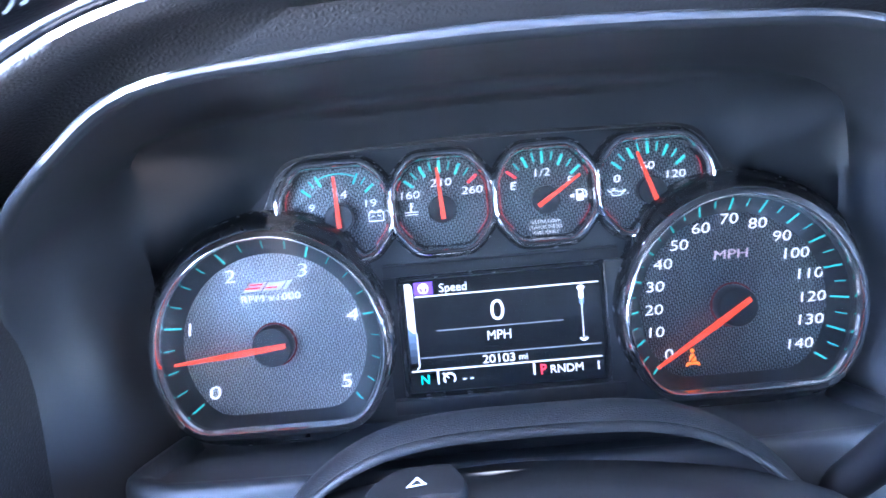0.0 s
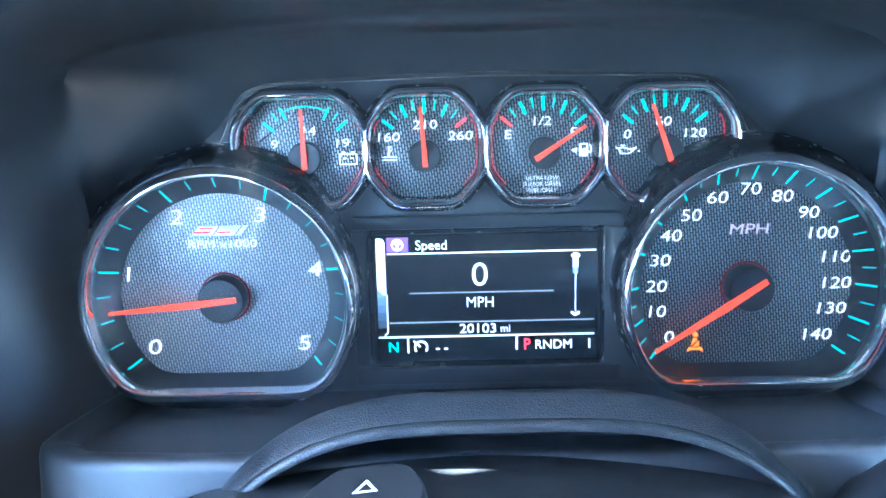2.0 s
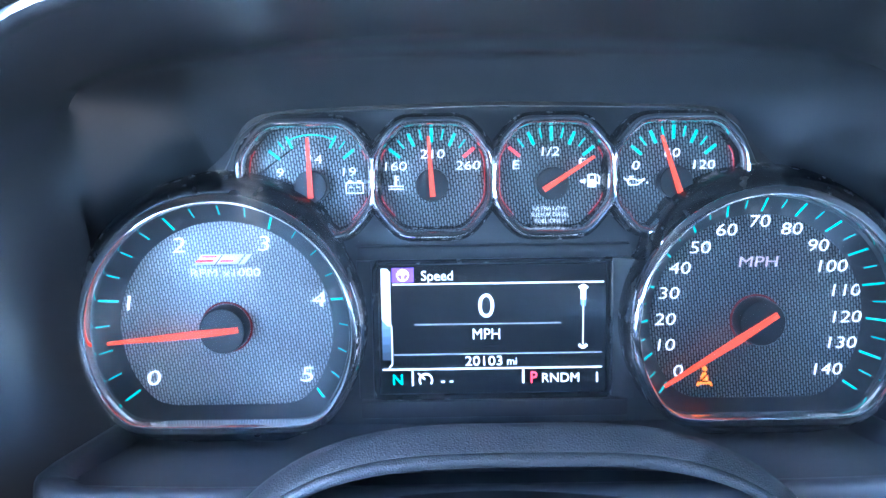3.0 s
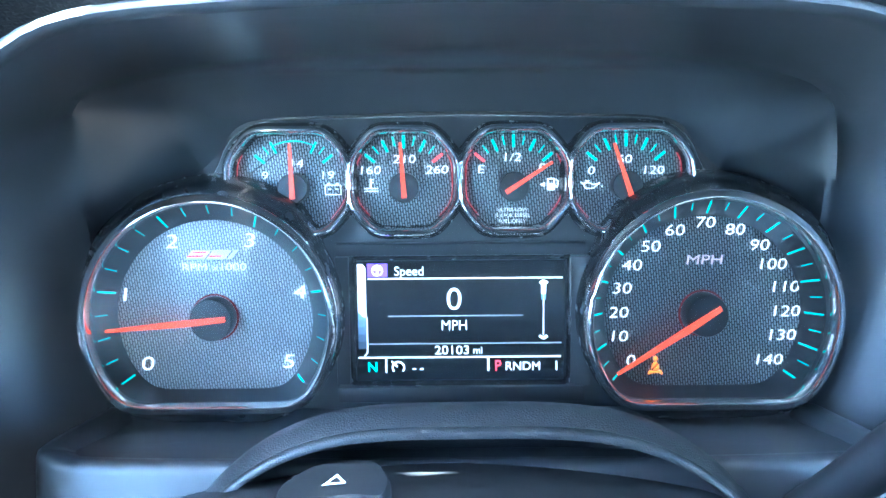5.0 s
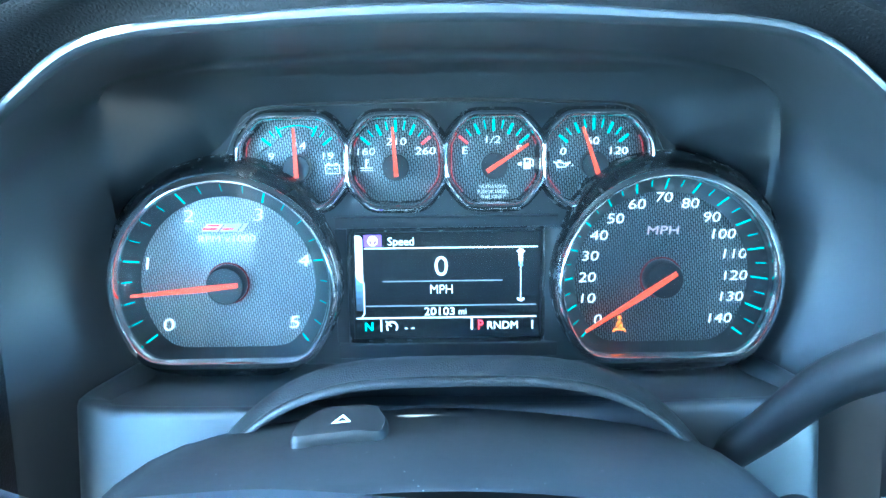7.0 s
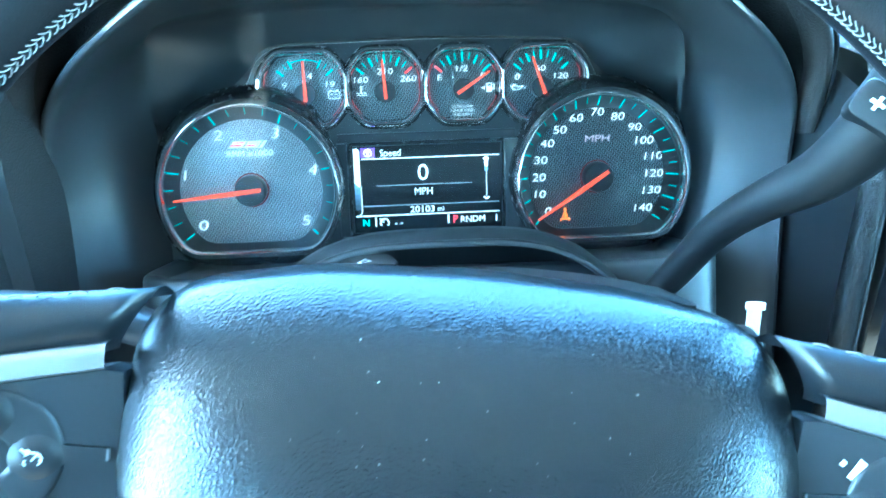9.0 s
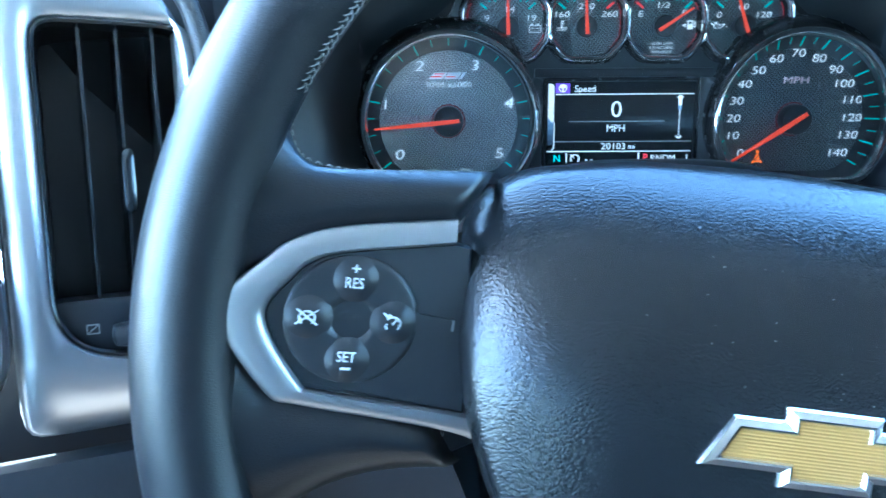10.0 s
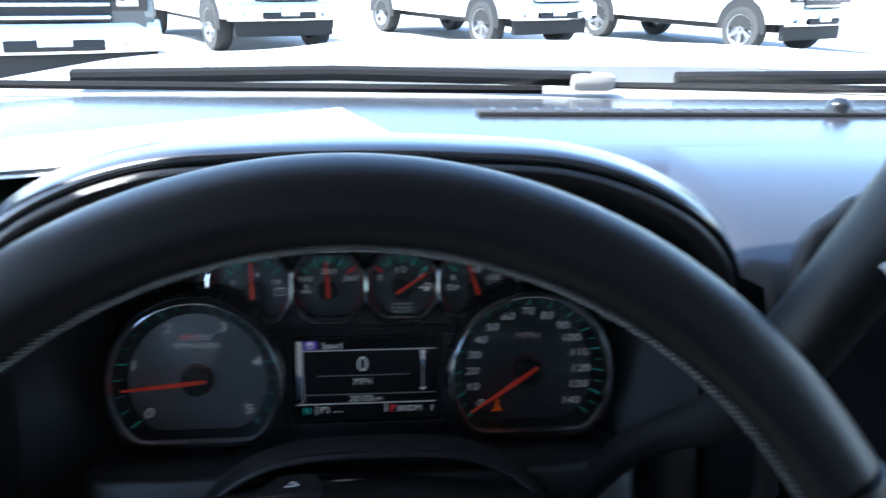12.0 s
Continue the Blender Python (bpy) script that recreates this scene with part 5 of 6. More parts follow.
for p0, a_, b_, p1, w, nrm in stb:
    prev = None
    for p in (p0, a_, b_, p1):
        cur = [sb_.verts.new(p + w), sb_.verts.new(p + nrm * 0.0004), sb_.verts.new(p - w)]
        if prev:
            sb_.faces.new((prev[0], prev[1], cur[1], cur[0]))
            sb_.faces.new((prev[1], prev[2], cur[2], cur[1]))
        prev = cur
part("stitching", sb_, THREAD, wheel, "pale thread cross stitching", 60)


# spokes: leather root, silver trim, button panel; left ones mirrored to the right
TRIM_OUT = [(-0.1075, 0.0325), (-0.1375, 0.0275), (-0.1515, 0.0230), (-0.1610, 0.0155), (-0.1725, -0.0010), (-0.1575, -0.0235), (-0.1475, -0.0270), (-0.1215, -0.0305), (-0.0985, -0.0345), (-0.0880, -0.0405), (-0.0815, -0.0510), (-0.0775, -0.0660), (-0.0755, -0.0850)]
TRIM_IN = [(-0.1070, 0.0247), (-0.1370, 0.0195), (-0.1465, 0.0165), (-0.1525, 0.0110), (-0.1595, -0.0015), (-0.1480, -0.0200), (-0.1425, -0.0222), (-0.1205, -0.0250), (-0.0945, -0.0282), (-0.0830, -0.0325), (-0.0750, -0.0440), (-0.0710, -0.0630), (-0.0695, -0.0850)]
for sx in (-1, 1):
    def W3(p, up):
        return Vector((p[0] * (1 if sx < 0 else -1), spoke_y(p[0]) - up, p[1]))
    oc = curve3([(x, 0, z) for x, z in TRIM_OUT], 70)
    ic = curve3([(x, 0, z) for x, z in TRIM_IN], 70)
    rows = []
    for f, up in ((0.0, -0.014), (0.0, -0.0004), (0.03, 0.0006), (0.10, 0.0012), (0.30, 0.0018), (0.60, 0.0023), (0.88, 0.0023), (0.96, 0.0015), (1.0, -0.0004), (1.0, -0.012)):
        rows.append([W3((a.lerp(b, f).x, a.lerp(b, f).z), up) for a, b in zip(oc, ic)])
    part("spoke_trim", loft(rows, closed=False), SILVER, wheel, "satin silver spoke trim", 40)
    panel = [(p.x, p.z) for p in ic[:50] if p.x < -0.0960 or p.z > 0] + [(-0.0985, -0.0285), (-0.1025, 0.024)]
    pp = part("button_panel", loft([[W3(p, -0.012) for p in panel], [W3(p, -0.0012) for p in panel], [W3((-0.128 + (p[0] + 0.128) * 0.985, p[1] * 0.985), -0.0004) for p in panel]], cap1=True), SATIN_BLACK, wheel, "black panel with round cruise control buttons" if sx < 0 else "black panel with voice button")
    cxb, czb = -0.1352, -0.0005
    def dish(cx_, cz_, prof, n=56):
        return loft([[W3((cx_ + r * math.cos(2 * math.pi * k / n), cz_ + r * math.sin(2 * math.pi * k / n)), up) for k in range(n)] for r, up in prof], cap1=True)
    bt = part("button_pad", dish(cxb, czb, ((0.0194, -0.0008), (0.0191, 0.0001), (0.0186, 0.0005), (0.0175, 0.0006), (0.0140, 0.0006), (0.0084, 0.0006), (0.0070, 0.0003), (0.0060, -0.0004), (0.0050, -0.0012), (0.0036, -0.0017), (0.0018, -0.0020), (0.0002, -0.0021))), SATIN_BLACK, pp, "", 60)
    part("tongue", loft([[W3((x, z), up) for x, z in ((-0.1185, -0.0035), (-0.1150, -0.0024), (-0.1050, -0.0020), (-0.1047, 0.0016), (-0.1150, 0.0026), (-0.1185, 0.0040))] for up in (-0.001, 0.0005)], cap1=True), SATIN_BLACK, pp)
    part("tongue_end", loft([[W3((x, z), up) for x, z in ((-0.1054, -0.0019), (-0.1047, -0.0019), (-0.1047, 0.0015), (-0.1054, 0.0015))] for up in (-0.001, 0.0008)], cap1=True), SILVER, pp)
    for bx_, bz_ in ((0, 0.0122), (0, -0.0122), (-0.0122, 0), (0.0122, 0)):
        part("button", dish(cxb + bx_, czb + bz_, ((0.0070, 0.0004), (0.0062, 0.0007), (0.0050, 0.0013), (0.0036, 0.0018), (0.0020, 0.0021), (0.0001, 0.0022)), 28), SATIN_BLACK, bt, "", 70)
    # leather roots above and below the trim, running under its edge
    for upper in (True, False):
        rows = []
        for i in range(30):
            f = i / 29
            x = -0.180 + (0.180 - 0.0955) * f
            edge = TRIM_OUT[:5] if upper else TRIM_OUT[4:9]
            edge = sorted(edge)
            tz = edge[0][1] if x < edge[0][0] else edge[-1][1]
            for (x0, z0), (x1, z1) in zip(edge, edge[1:]):
                if x0 <= x <= x1:
                    tz = z0 + (z1 - z0) * (x - x0) / (x1 - x0)
            if upper:
                top, bot = 0.0475 + 0.10 * max(0, x + 0.142) + 90 * max(0, -0.1495 - x) ** 2, tz - 0.004
            else:
                top, bot = tz + 0.004, -0.050 - 0.055 * (1 - f) ** 3
            top = max(bot + 0.002, min(top, math.sqrt(max(0.0, 0.184 ** 2 - x * x)))) if upper else top
            bot = bot if upper else min(top - 0.002, max(bot, -math.sqrt(max(0.0, 0.184 ** 2 - x * x))))
            lp = []
            for k in range(18):
                g = k / 17
                xs = x - 0.0125 * f ** 3 * (g if upper else 1 - g)
                yc = spoke_y(xs) + 0.008 * max(0, (f - 0.93) / 0.07) ** 2
                t = math.pi * (0.86 * g if upper else 0.14 + 0.86 * g)
                z = top + (bot - top) * g - (0.0075 * max(0, 1 - g / 0.2) ** 2 if upper else 0)
                lp.append(Vector((xs * (1 if sx < 0 else -1), yc + 0.0165 - 0.0180 * math.sin(t) ** 0.6, z)))
            rows.append(lp)
        part("spoke_leather", loft(rows, closed=False), LEATHER, wheel, "", 60)

# printing on the left buttons
def spoke_print(bm):
    for v in bm.verts:
        v.co.y = v.co.y + spoke_y(v.co.x)
    return bm


left_pad = [o for o in wheel.children if o.name.startswith("button_panel")][0]
for body, x, z, h in (("RES", -0.1352, 0.0108, 0.0031), ("SET", -0.1352, -0.0112, 0.0031)):
    part("button_text", spoke_print(letters(body, h, x, z, -0.0031, 0.80, 0, 0.004)), BUTTON_PRINT, left_pad)
part("button_text", spoke_print(join(bar((-0.1364, 0.0150), (-0.1340, 0.0150), 0.0005, 0.0005, -0.0031, -0.0026), bar((-0.1352, 0.0138), (-0.1352, 0.0162), 0.0005, 0.0005, -0.0031, -0.0026))), BUTTON_PRINT, left_pad)
part("button_text", spoke_print(bar((-0.1366, -0.0148), (-0.1338, -0.0148), 0.0006, 0.0006, -0.0031, -0.0026)), BUTTON_PRINT, left_pad)
for x, crossed in ((-0.1474, True), (-0.1230, False)):
    bits = [bar((x + 0.0022 * math.cos(radians(a)), 0.0020 * math.sin(radians(a)) - 0.0005), (x + 0.0022 * math.cos(radians(a + 15)), 0.0020 * math.sin(radians(a + 15)) - 0.0005), 0.00045, 0.00045, -0.0031, -0.0026) for a in range(-50, 135 if not crossed else 230, 15)]
    bits += [bar((x + 0.0016 * math.cos(radians(a)), 0.0015 * math.sin(radians(a)) - 0.0005), (x + 0.0021 * math.cos(radians(a)), 0.0019 * math.sin(radians(a)) - 0.0005), 0.0003, 0.0003, -0.0031, -0.0026) for a in (-10, 35, 80, 190)]
    bits.append(bar((x - 0.0002, -0.0008), (x + 0.0010, 0.0008), 0.0005, 0.0004, -0.0031, -0.0026))
    if crossed:
        bits += [bar((x - 0.0030, -0.0024), (x + 0.0030, 0.0020), 0.0004, 0.0004, -0.0033, -0.0026), bar((x - 0.0030, 0.0020), (x + 0.0030, -0.0024), 0.0004, 0.0004, -0.0033, -0.0026)]
    else:
        bits += [bar((x - 0.0030, 0.0026), (x - 0.0014, 0.0012), 0.0005, 0.0005, -0.0031, -0.0026), bar((x - 0.0010, 0.0022), (x - 0.0018, 0.0006), 0.0012, 0.0002, -0.0031, -0.0026), bar((x - 0.0022, -0.0012), (x - 0.0016, -0.0022), 0.00045, 0.00045, -0.0031, -0.0026)]
    part("button_symbol", spoke_print(join(*bits)), BUTTON_PRINT, left_pad)
right_pad = [o for o in wheel.children if o.name.startswith("button_panel")][1]
vb = join(bar((0.1150, 0.009), (0.1185, 0.0145), 0.0012, 0.0022, -0.0031, -0.0026), bar((0.1125, 0.0125), (0.1135, 0.0140), 0.0012, 0.0012, -0.0031, -0.0026))
for v in vb.verts:
    v.co.y += spoke_y(-v.co.x)
part("voice_symbol", vb, PRINT_WHITE, right_pad)

# airbag pad: a full cushion between the spokes
def pad_loop(k, y, shift=0.0):
    c = [(-0.1055, 0.030), (-0.1025, 0.0395), (-0.090, 0.0505), (-0.05, 0.0582), (0, 0.0604), (0.05, 0.0582), (0.090, 0.0505), (0.1025, 0.0395), (0.1055, 0.030), (0.1040, 0.0), (0.0985, -0.026), (0.0865, -0.052), (0.066, -0.072), (0.03, -0.080), (-0.03, -0.080), (-0.066, -0.072), (-0.0865, -0.052), (-0.0985, -0.026), (-0.1040, 0.0)]
    lp = smooth(resample([(x, z) for x, z in c], 120), 3)
    return [Vector((p.x * k, y, (p.y + 0.010) * k - 0.010 + shift)) for p in lp]


def cushion_y(x, z, k):
    ux = min(0.99, max(0.0, abs(x) - 0.044) / 0.0620)
    uz = min(0.985, max(0.0, z + 0.020) / 0.0815)
    ul = min(0.985, max(0.0, -0.045 - z) / 0.0360)
    fall = 0.030 * (1 - math.sqrt(1 - ux * ux)) + 0.030 * (1 - math.sqrt(1 - uz * uz)) + 0.027 * uz * uz + 0.030 * (1 - math.sqrt(1 - ul * ul))
    fall += 0.006 * max(0.0, (k - 0.965) / 0.035) ** 2
    return -0.0165 + min(fall, 0.0560)


rows = [pad_loop(0.985, 0.052), pad_loop(1.0, 0.042)]
for i in range(46):
    k = 1.0 - 0.985 * (i / 45) ** 1.25
    rows.append([Vector((p.x, cushion_y(p.x, p.z, k), p.z)) for p in pad_loop(k, 0.0)])
pad = part("airbag_pad", loft(rows, cap1=True), PAD_SKIN, wheel, "grained black airbag cushion", 80)
part("hub_gap", loft([pad_loop(1.004, 0.040), pad_loop(1.0, 0.042)]), MATTE_BLACK, wheel)
part("hub_back", loft([pad_loop(0.995, 0.042), pad_loop(0.96, 0.07), pad_loop(0.7, 0.10)], cap1=True), SATIN_BLACK, wheel)
# cross-shaped gold emblem in a chrome frame, drawn as a plain shape
def mitred(pts, d):
    """Shift every edge of a clockwise outline outwards by d, with sharp corners."""
    out, n = [], len(pts)
    for i in range(n):
        a, b, c = Vector(pts[i - 1]), Vector(pts[i]), Vector(pts[(i + 1) % n])
        t0, t1 = (b - a).normalized(), (c - b).normalized()
        n0, n1 = Vector((-t0.y, t0.x)), Vector((-t1.y, t1.x))
        m = n0 + n1
        out.append(b + m * (d / max(0.2, m.dot(n0))))
    return out


def bow(k, y):
    c = (0.0018, -0.0178)
    pts = [(-0.0365, -0.0062), (-0.0295, 0.0062), (-0.0128, 0.0062), (-0.0128, 0.0105), (0.0128, 0.0105), (0.0128, 0.0062), (0.0365, 0.0062), (0.0295, -0.0062), (0.0128, -0.0062), (0.0128, -0.0105), (-0.0128, -0.0105), (-0.0128, -0.0062)]
    lp = mitred([(x * 0.90, z * 0.92) for x, z in pts], k)
    return [Vector((p.x + c[0], y, p.y + c[1])) for p in lp]


part("emblem_frame", loft([bow(0.0018, -0.008), bow(0.0018, -0.0172), bow(0.0012, -0.0182), bow(-0.0006, -0.0192), bow(-0.0012, -0.0190), bow(-0.0020, -0.0176)]), CHROME, pad, "chrome emblem frame", 25)
part("emblem_face", loft([bow(-0.0014, -0.012), bow(-0.0018, -0.0181)], cap1=True), GOLD, pad, "ribbed gold enamel emblem face")
# plain lower spoke
part("lower_spoke", loft([[Vector((s * w, y, z)) for s, y in ((-1, 0.012), (-0.7, 0.002), (0, -0.002), (0.7, 0.002), (1, 0.012))] for w, z in ((0.045, -0.07), (0.032, -0.11), (0.030, -0.15), (0.036, -0.185))], closed=False), SATIN_BLACK, wheel)

# pale dust specks on the column cover and the cushion
def specks(name, ob, count, size, up, label, seed, low=-1e9):
    rnd_ = random.Random(seed)
    faces = [f for f in ob.data.polygons if (ob.matrix_world.to_3x3() @ f.normal).dot(Vector(up)) > 0.8 and f.center.y > low]
    bm = bmesh.new()
    for _ in range(count):
        f = rnd_.choice(faces)
        vs = [ob.data.vertices[i].co for i in f.vertices]
        u, v = rnd_.random(), rnd_.random()
        p = vs[0].lerp(vs[1], u).lerp(vs[3 % len(vs)].lerp(vs[2], u), v) + f.normal * 0.00006
        t = f.normal.orthogonal().normalized()
        b = f.normal.cross(t)
        r = size * rnd_.uniform(0.4, 1.0)
        ring_ = [bm.verts.new(ob.matrix_world @ (p + (t * math.cos(a) + b * math.sin(a) * rnd_.uniform(0.4, 1.0)) * r)) for a in (0.2, 1.5, 2.7, 3.9, 5.2)]
        bm.faces.new(ring_)
    return tagged(part(name, bm, DUST, facing=up), label, "dust", "", "stuff")


bpy.context.view_layer.update()
specks("dust", [o for o in column.children if o.name.startswith("upper_cover")][0], 110, 0.00042, (0, 0, 1), "fine pale dust specks on the steering column cover", 5)
specks("dust", pad, 60, 0.00030, (0, -0.5, 0.85), "fine pale dust specks on the airbag cushion", 8)
# ---- cab shell ----
def wall(name, bm, mat, label, category, facing=None):
    return tagged(part(name, bm, mat, facing=facing), label, category, "", "structure")


XL, XR, YB, ZF, ZR = -0.53, 1.27, -1.75, 0.62, 2.02
wall("floor", block(((XL + XR) / 2, -0.45, ZF), (XR - XL, 2.7, 0.03)), CARPET, "dark carpeted cab floor", "floor")
BELT = 1.47
for name, x in (("wall_left", XL), ("wall_right", XR)):
    bm = bmesh.new()
    box(bm, (x, -0.50, (ZF + BELT) / 2), (0.05, 2.5, BELT - ZF))
    box(bm, (x, -0.50, (BELT + 1.95) / 2), (0.05, 0.15, 1.95 - BELT))
    box(bm, (x, -1.68, (BELT + 1.95) / 2), (0.05, 0.14, 1.95 - BELT))
    box(bm, (x, -0.81, 1.985), (0.05, 1.88, 0.07))
    wall(name, bm, DOOR_DARK, "dark cab door side with window opening", "wall")
bm = bmesh.new()
box(bm, ((XL + XR) / 2, YB, (ZF + 1.40) / 2), (XR - XL, 0.05, 1.40 - ZF))
for x in (XL + 0.10, XR - 0.10):
    box(bm, (x, YB, 1.675), (0.20, 0.05, 0.55))
box(bm, ((XL + XR) / 2, YB, 1.985), (XR - XL, 0.05, 0.07))
wall("wall_back", bm, DOOR_DARK, "dark rear cab wall with window opening", "wall")
wall("firewall", block(((XL + XR) / 2, 0.72, 1.05), (XR - XL, 0.05, 0.9)), MATTE_BLACK, "dark firewall under the dashboard", "wall")

# glass in the rear door windows and the back window
for name, loop in (("window_1", [(XL, -1.61, BELT), (XL, -0.575, BELT), (XL, -0.575, 1.95), (XL, -1.61, 1.95)]), ("window_2", [(XR, -1.61, BELT), (XR, -0.575, BELT), (XR, -0.575, 1.95), (XR, -1.61, 1.95)]), ("window_3", [(XL + 0.20, YB, 1.40), (XR - 0.20, YB, 1.40), (XR - 0.20, YB, 1.95), (XL + 0.20, YB, 1.95)])):
    gb_ = bmesh.new()
    gb_.faces.new([gb_.verts.new(p) for p in loop])
    wall(name, gb_, TINTED if name == "window_3" else SIDE_GLASS, "dark tinted back window" if name == "window_3" else "rear door window of green glass", "window")
# windshield and its black border
def shield(u, v, off=0.0):
    """u across -1..1, v up 0..1."""
    cx = (XL + XR) / 2
    half = 0.765 - 0.020 * v
    bow_ = 0.10 * (1 - u * u)
    y = 0.655 + bow_ - (0.43 + 0.02 * (1 - u * u)) * v
    z = 1.567 + 0.45 * v + 0.03 * math.sin(v * math.pi)
    return Vector((cx + u * half, y + off, z + off * 0.8))


windshield = wall("windshield", loft([[shield(-1 + 2 * i / 32, j / 12) for i in range(33)] for j in range(13)], closed=False), GLASS, "clear curved windshield", "windshield", (0, -1, -0.5))
windshield.visible_shadow = False
bd = bmesh.new()
def strip(pts_a, pts_b):
    loft([pts_a, pts_b], closed=False, bm=bd)
strip([shield(-1 + 2 * i / 60, 0.0, -0.004) for i in range(61)], [shield(-1 + 2 * i / 60, 0.010 + 0.03 * (max(0, abs(-1 + 2 * i / 60) - 0.85) / 0.15) ** 2, -0.004) for i in range(61)])
for s in (-1, 1):
    strip([shield(s, (j / 40) ** 2, -0.004) for j in range(41)], [shield(s * (0.995 - 0.075 * math.exp(-(j / 40) ** 2 / 0.045)), (j / 40) ** 2, -0.004) for j in range(41)])
wall("windshield_border", bd, MATTE_BLACK, "black border of the windshield", "windshield border")

# headliner: its front edge follows the windshield; added side sheets slope down towards the pillars
cb = bmesh.new()
head = [shield(-1 + 2 * i / 32, 1.0) for i in range(33)]
back = [Vector((XL + (XR - XL) * i / 32, YB, ZR)) for i in range(33)]
midl = [Vector((XL + (XR - XL) * i / 32, 0.11, ZR)) for i in range(33)]
loft([head, midl, back], closed=False, bm=cb)
loft([[p + Vector((0, 0.01, 0.03)) for p in head], [p + Vector((0, 0, 0.03)) for p in midl], [p + Vector((0, 0, 0.03)) for p in back]], closed=False, bm=cb)
for sgn in (-1, 1):
    mx = (XL + XR) / 2
    # unseen corner sheet, added to keep the sun off the dash and wheel
    sun_flap = [(0.70, 0.17, 2.045), (1.06, 0.08, 2.045), (1.05, 0.42, 1.86), (0.77, 0.36, 1.86)]
    loft([[Vector((mx + sgn * sun_flap[0][0], *sun_flap[0][1:])), Vector((mx + sgn * sun_flap[1][0], *sun_flap[1][1:]))], [Vector((mx + sgn * sun_flap[3][0], *sun_flap[3][1:])), Vector((mx + sgn * sun_flap[2][0], *sun_flap[2][1:]))]], closed=False, bm=cb)
wall("ceiling", cb, CLOTH, "grey cloth cab headliner", "ceiling")

# pillars
for s, name in ((-1, "pillar_left"), (1, "pillar_right")):
    rows = []
    mx = (XL + XR) / 2
    foot = [Vector((mx + s * dx, y, 1.5675)) for dx, y in ((0.648, 0.545), (0.640, 0.46), (0.634, 0.39), (0.648, 0.356), (0.70, 0.350), (0.80, 0.350))]
    for j in range(31):
        v = (j / 30) ** 2.2
        e = shield(s * 0.992, v, -0.012)
        w = 0.115 - 0.060 * v + 0.13 * math.exp(-max(0, v) * 8)
        rows.append([e + Vector((s * 0.002, 0.006, 0)), e + Vector((s * 0.006, -w * 0.25, 0.000)), e + Vector((s * 0.022, -w * 0.6, -0.004)), e + Vector((s * (0.05 - 0.02 * v), -w, -0.008)), e + Vector((s * (0.085 - 0.05 * v), -w * 1.1, -0.012)), e + Vector((s * (0.10 - 0.06 * v), -w * 0.6, -0.012))])
        rows[-1] = [p.lerp(q, math.exp(-v / (0.035 if k < 1 else 0.045 if k < 2 else 0.07 if k < 3 else 0.10))) for k, (p, q) in enumerate(zip(rows[-1], foot))]
    wall(name, loft(rows, closed=False), PILLAR_GREY, "light grey pillar trim beside the windshield", "pillar")
grab = thing("grab_handle", Matrix(), "taupe grab handle on the windshield pillar", "grab handle")
hp = [shield(-0.985, v, -0.012) + Vector((-0.004, -0.095 - out, 0.004 - out * 0.3)) for v, out in ((0.09, 0.0), (0.115, 0.035), (0.24, 0.05), (0.50, 0.05), (0.64, 0.045), (0.72, 0.02), (0.74, 0.0))]
part("grip", tube(curve3(hp, 40), 0.021, 14, 0.6), HANDLE_GREY, grab)


# ---- front seats behind the camera, out of view ----
def front_seat(m, label):
    s = thing("front_seat", m, label, "seat", "front seats")
    def section(w, y, z, d):
        return [Vector((x * w, y + d * dy, z + d * dz)) for x, dy, dz in ((-1, 0.0, 0.0), (-0.92, -1, 0.15), (-0.5, -0.85, 0.1), (0, -0.75, 0.1), (0.5, -0.85, 0.1), (0.92, -1, 0.15), (1, 0.0, 0.0), (0.8, 0.6, 0.0), (-0.8, 0.6, 0.0))]
    cushion = [[Vector((x * w, y, z + c * (0.03 if abs(x) > 0.8 else 0.0))) for x, c in ((-1, 0), (-0.9, 1), (-0.6, 0.4), (0, 0), (0.6, 0.4), (0.9, 1), (1, 0))] + [Vector((w * 0.9, y, z - 0.14)), Vector((-w * 0.9, y, z - 0.14))] for w, y, z in ((0.24, 0.42, 0.36), (0.255, 0.40, 0.42), (0.26, 0.25, 0.44), (0.27, 0.0, 0.42), (0.27, -0.12, 0.41))]
    part("cushion", loft(cushion, cap0=True, cap1=True), SEAT_CLOTH, s, "tan cloth seat cushion")
    part("backrest", loft([section(w, y, z, d) for w, y, z, d in ((0.26, -0.04, 0.36, 0.09), (0.275, -0.08, 0.55, 0.10), (0.27, -0.13, 0.80, 0.09), (0.255, -0.17, 1.00, 0.07), (0.20, -0.185, 1.10, 0.05))][:], cap0=True, cap1=True), SEAT_SKIN, s)
    part("headrest", loft([section(w, y, z, d) for w, y, z, d in ((0.14, -0.17, 1.11, 0.045), (0.17, -0.165, 1.16, 0.06), (0.165, -0.165, 1.28, 0.06), (0.13, -0.17, 1.33, 0.04))], cap0=True, cap1=True), SEAT_SKIN, s)
    part("base", block((0, 0.10, 0.13), (0.42, 0.44, 0.27), 0.02), MATTE_BLACK, s)
    return s


# unseen driver seat, far forward so its backrest shades the right-hand gauges
front_seat(pose(0.02, -0.40, 0.635), "unseen dark driver seat with tan cushion, set forward to shade the gauges")
front_seat(pose(0.82, -0.60, 0.635), "dark passenger seat with tan cushion beside the driver seat")

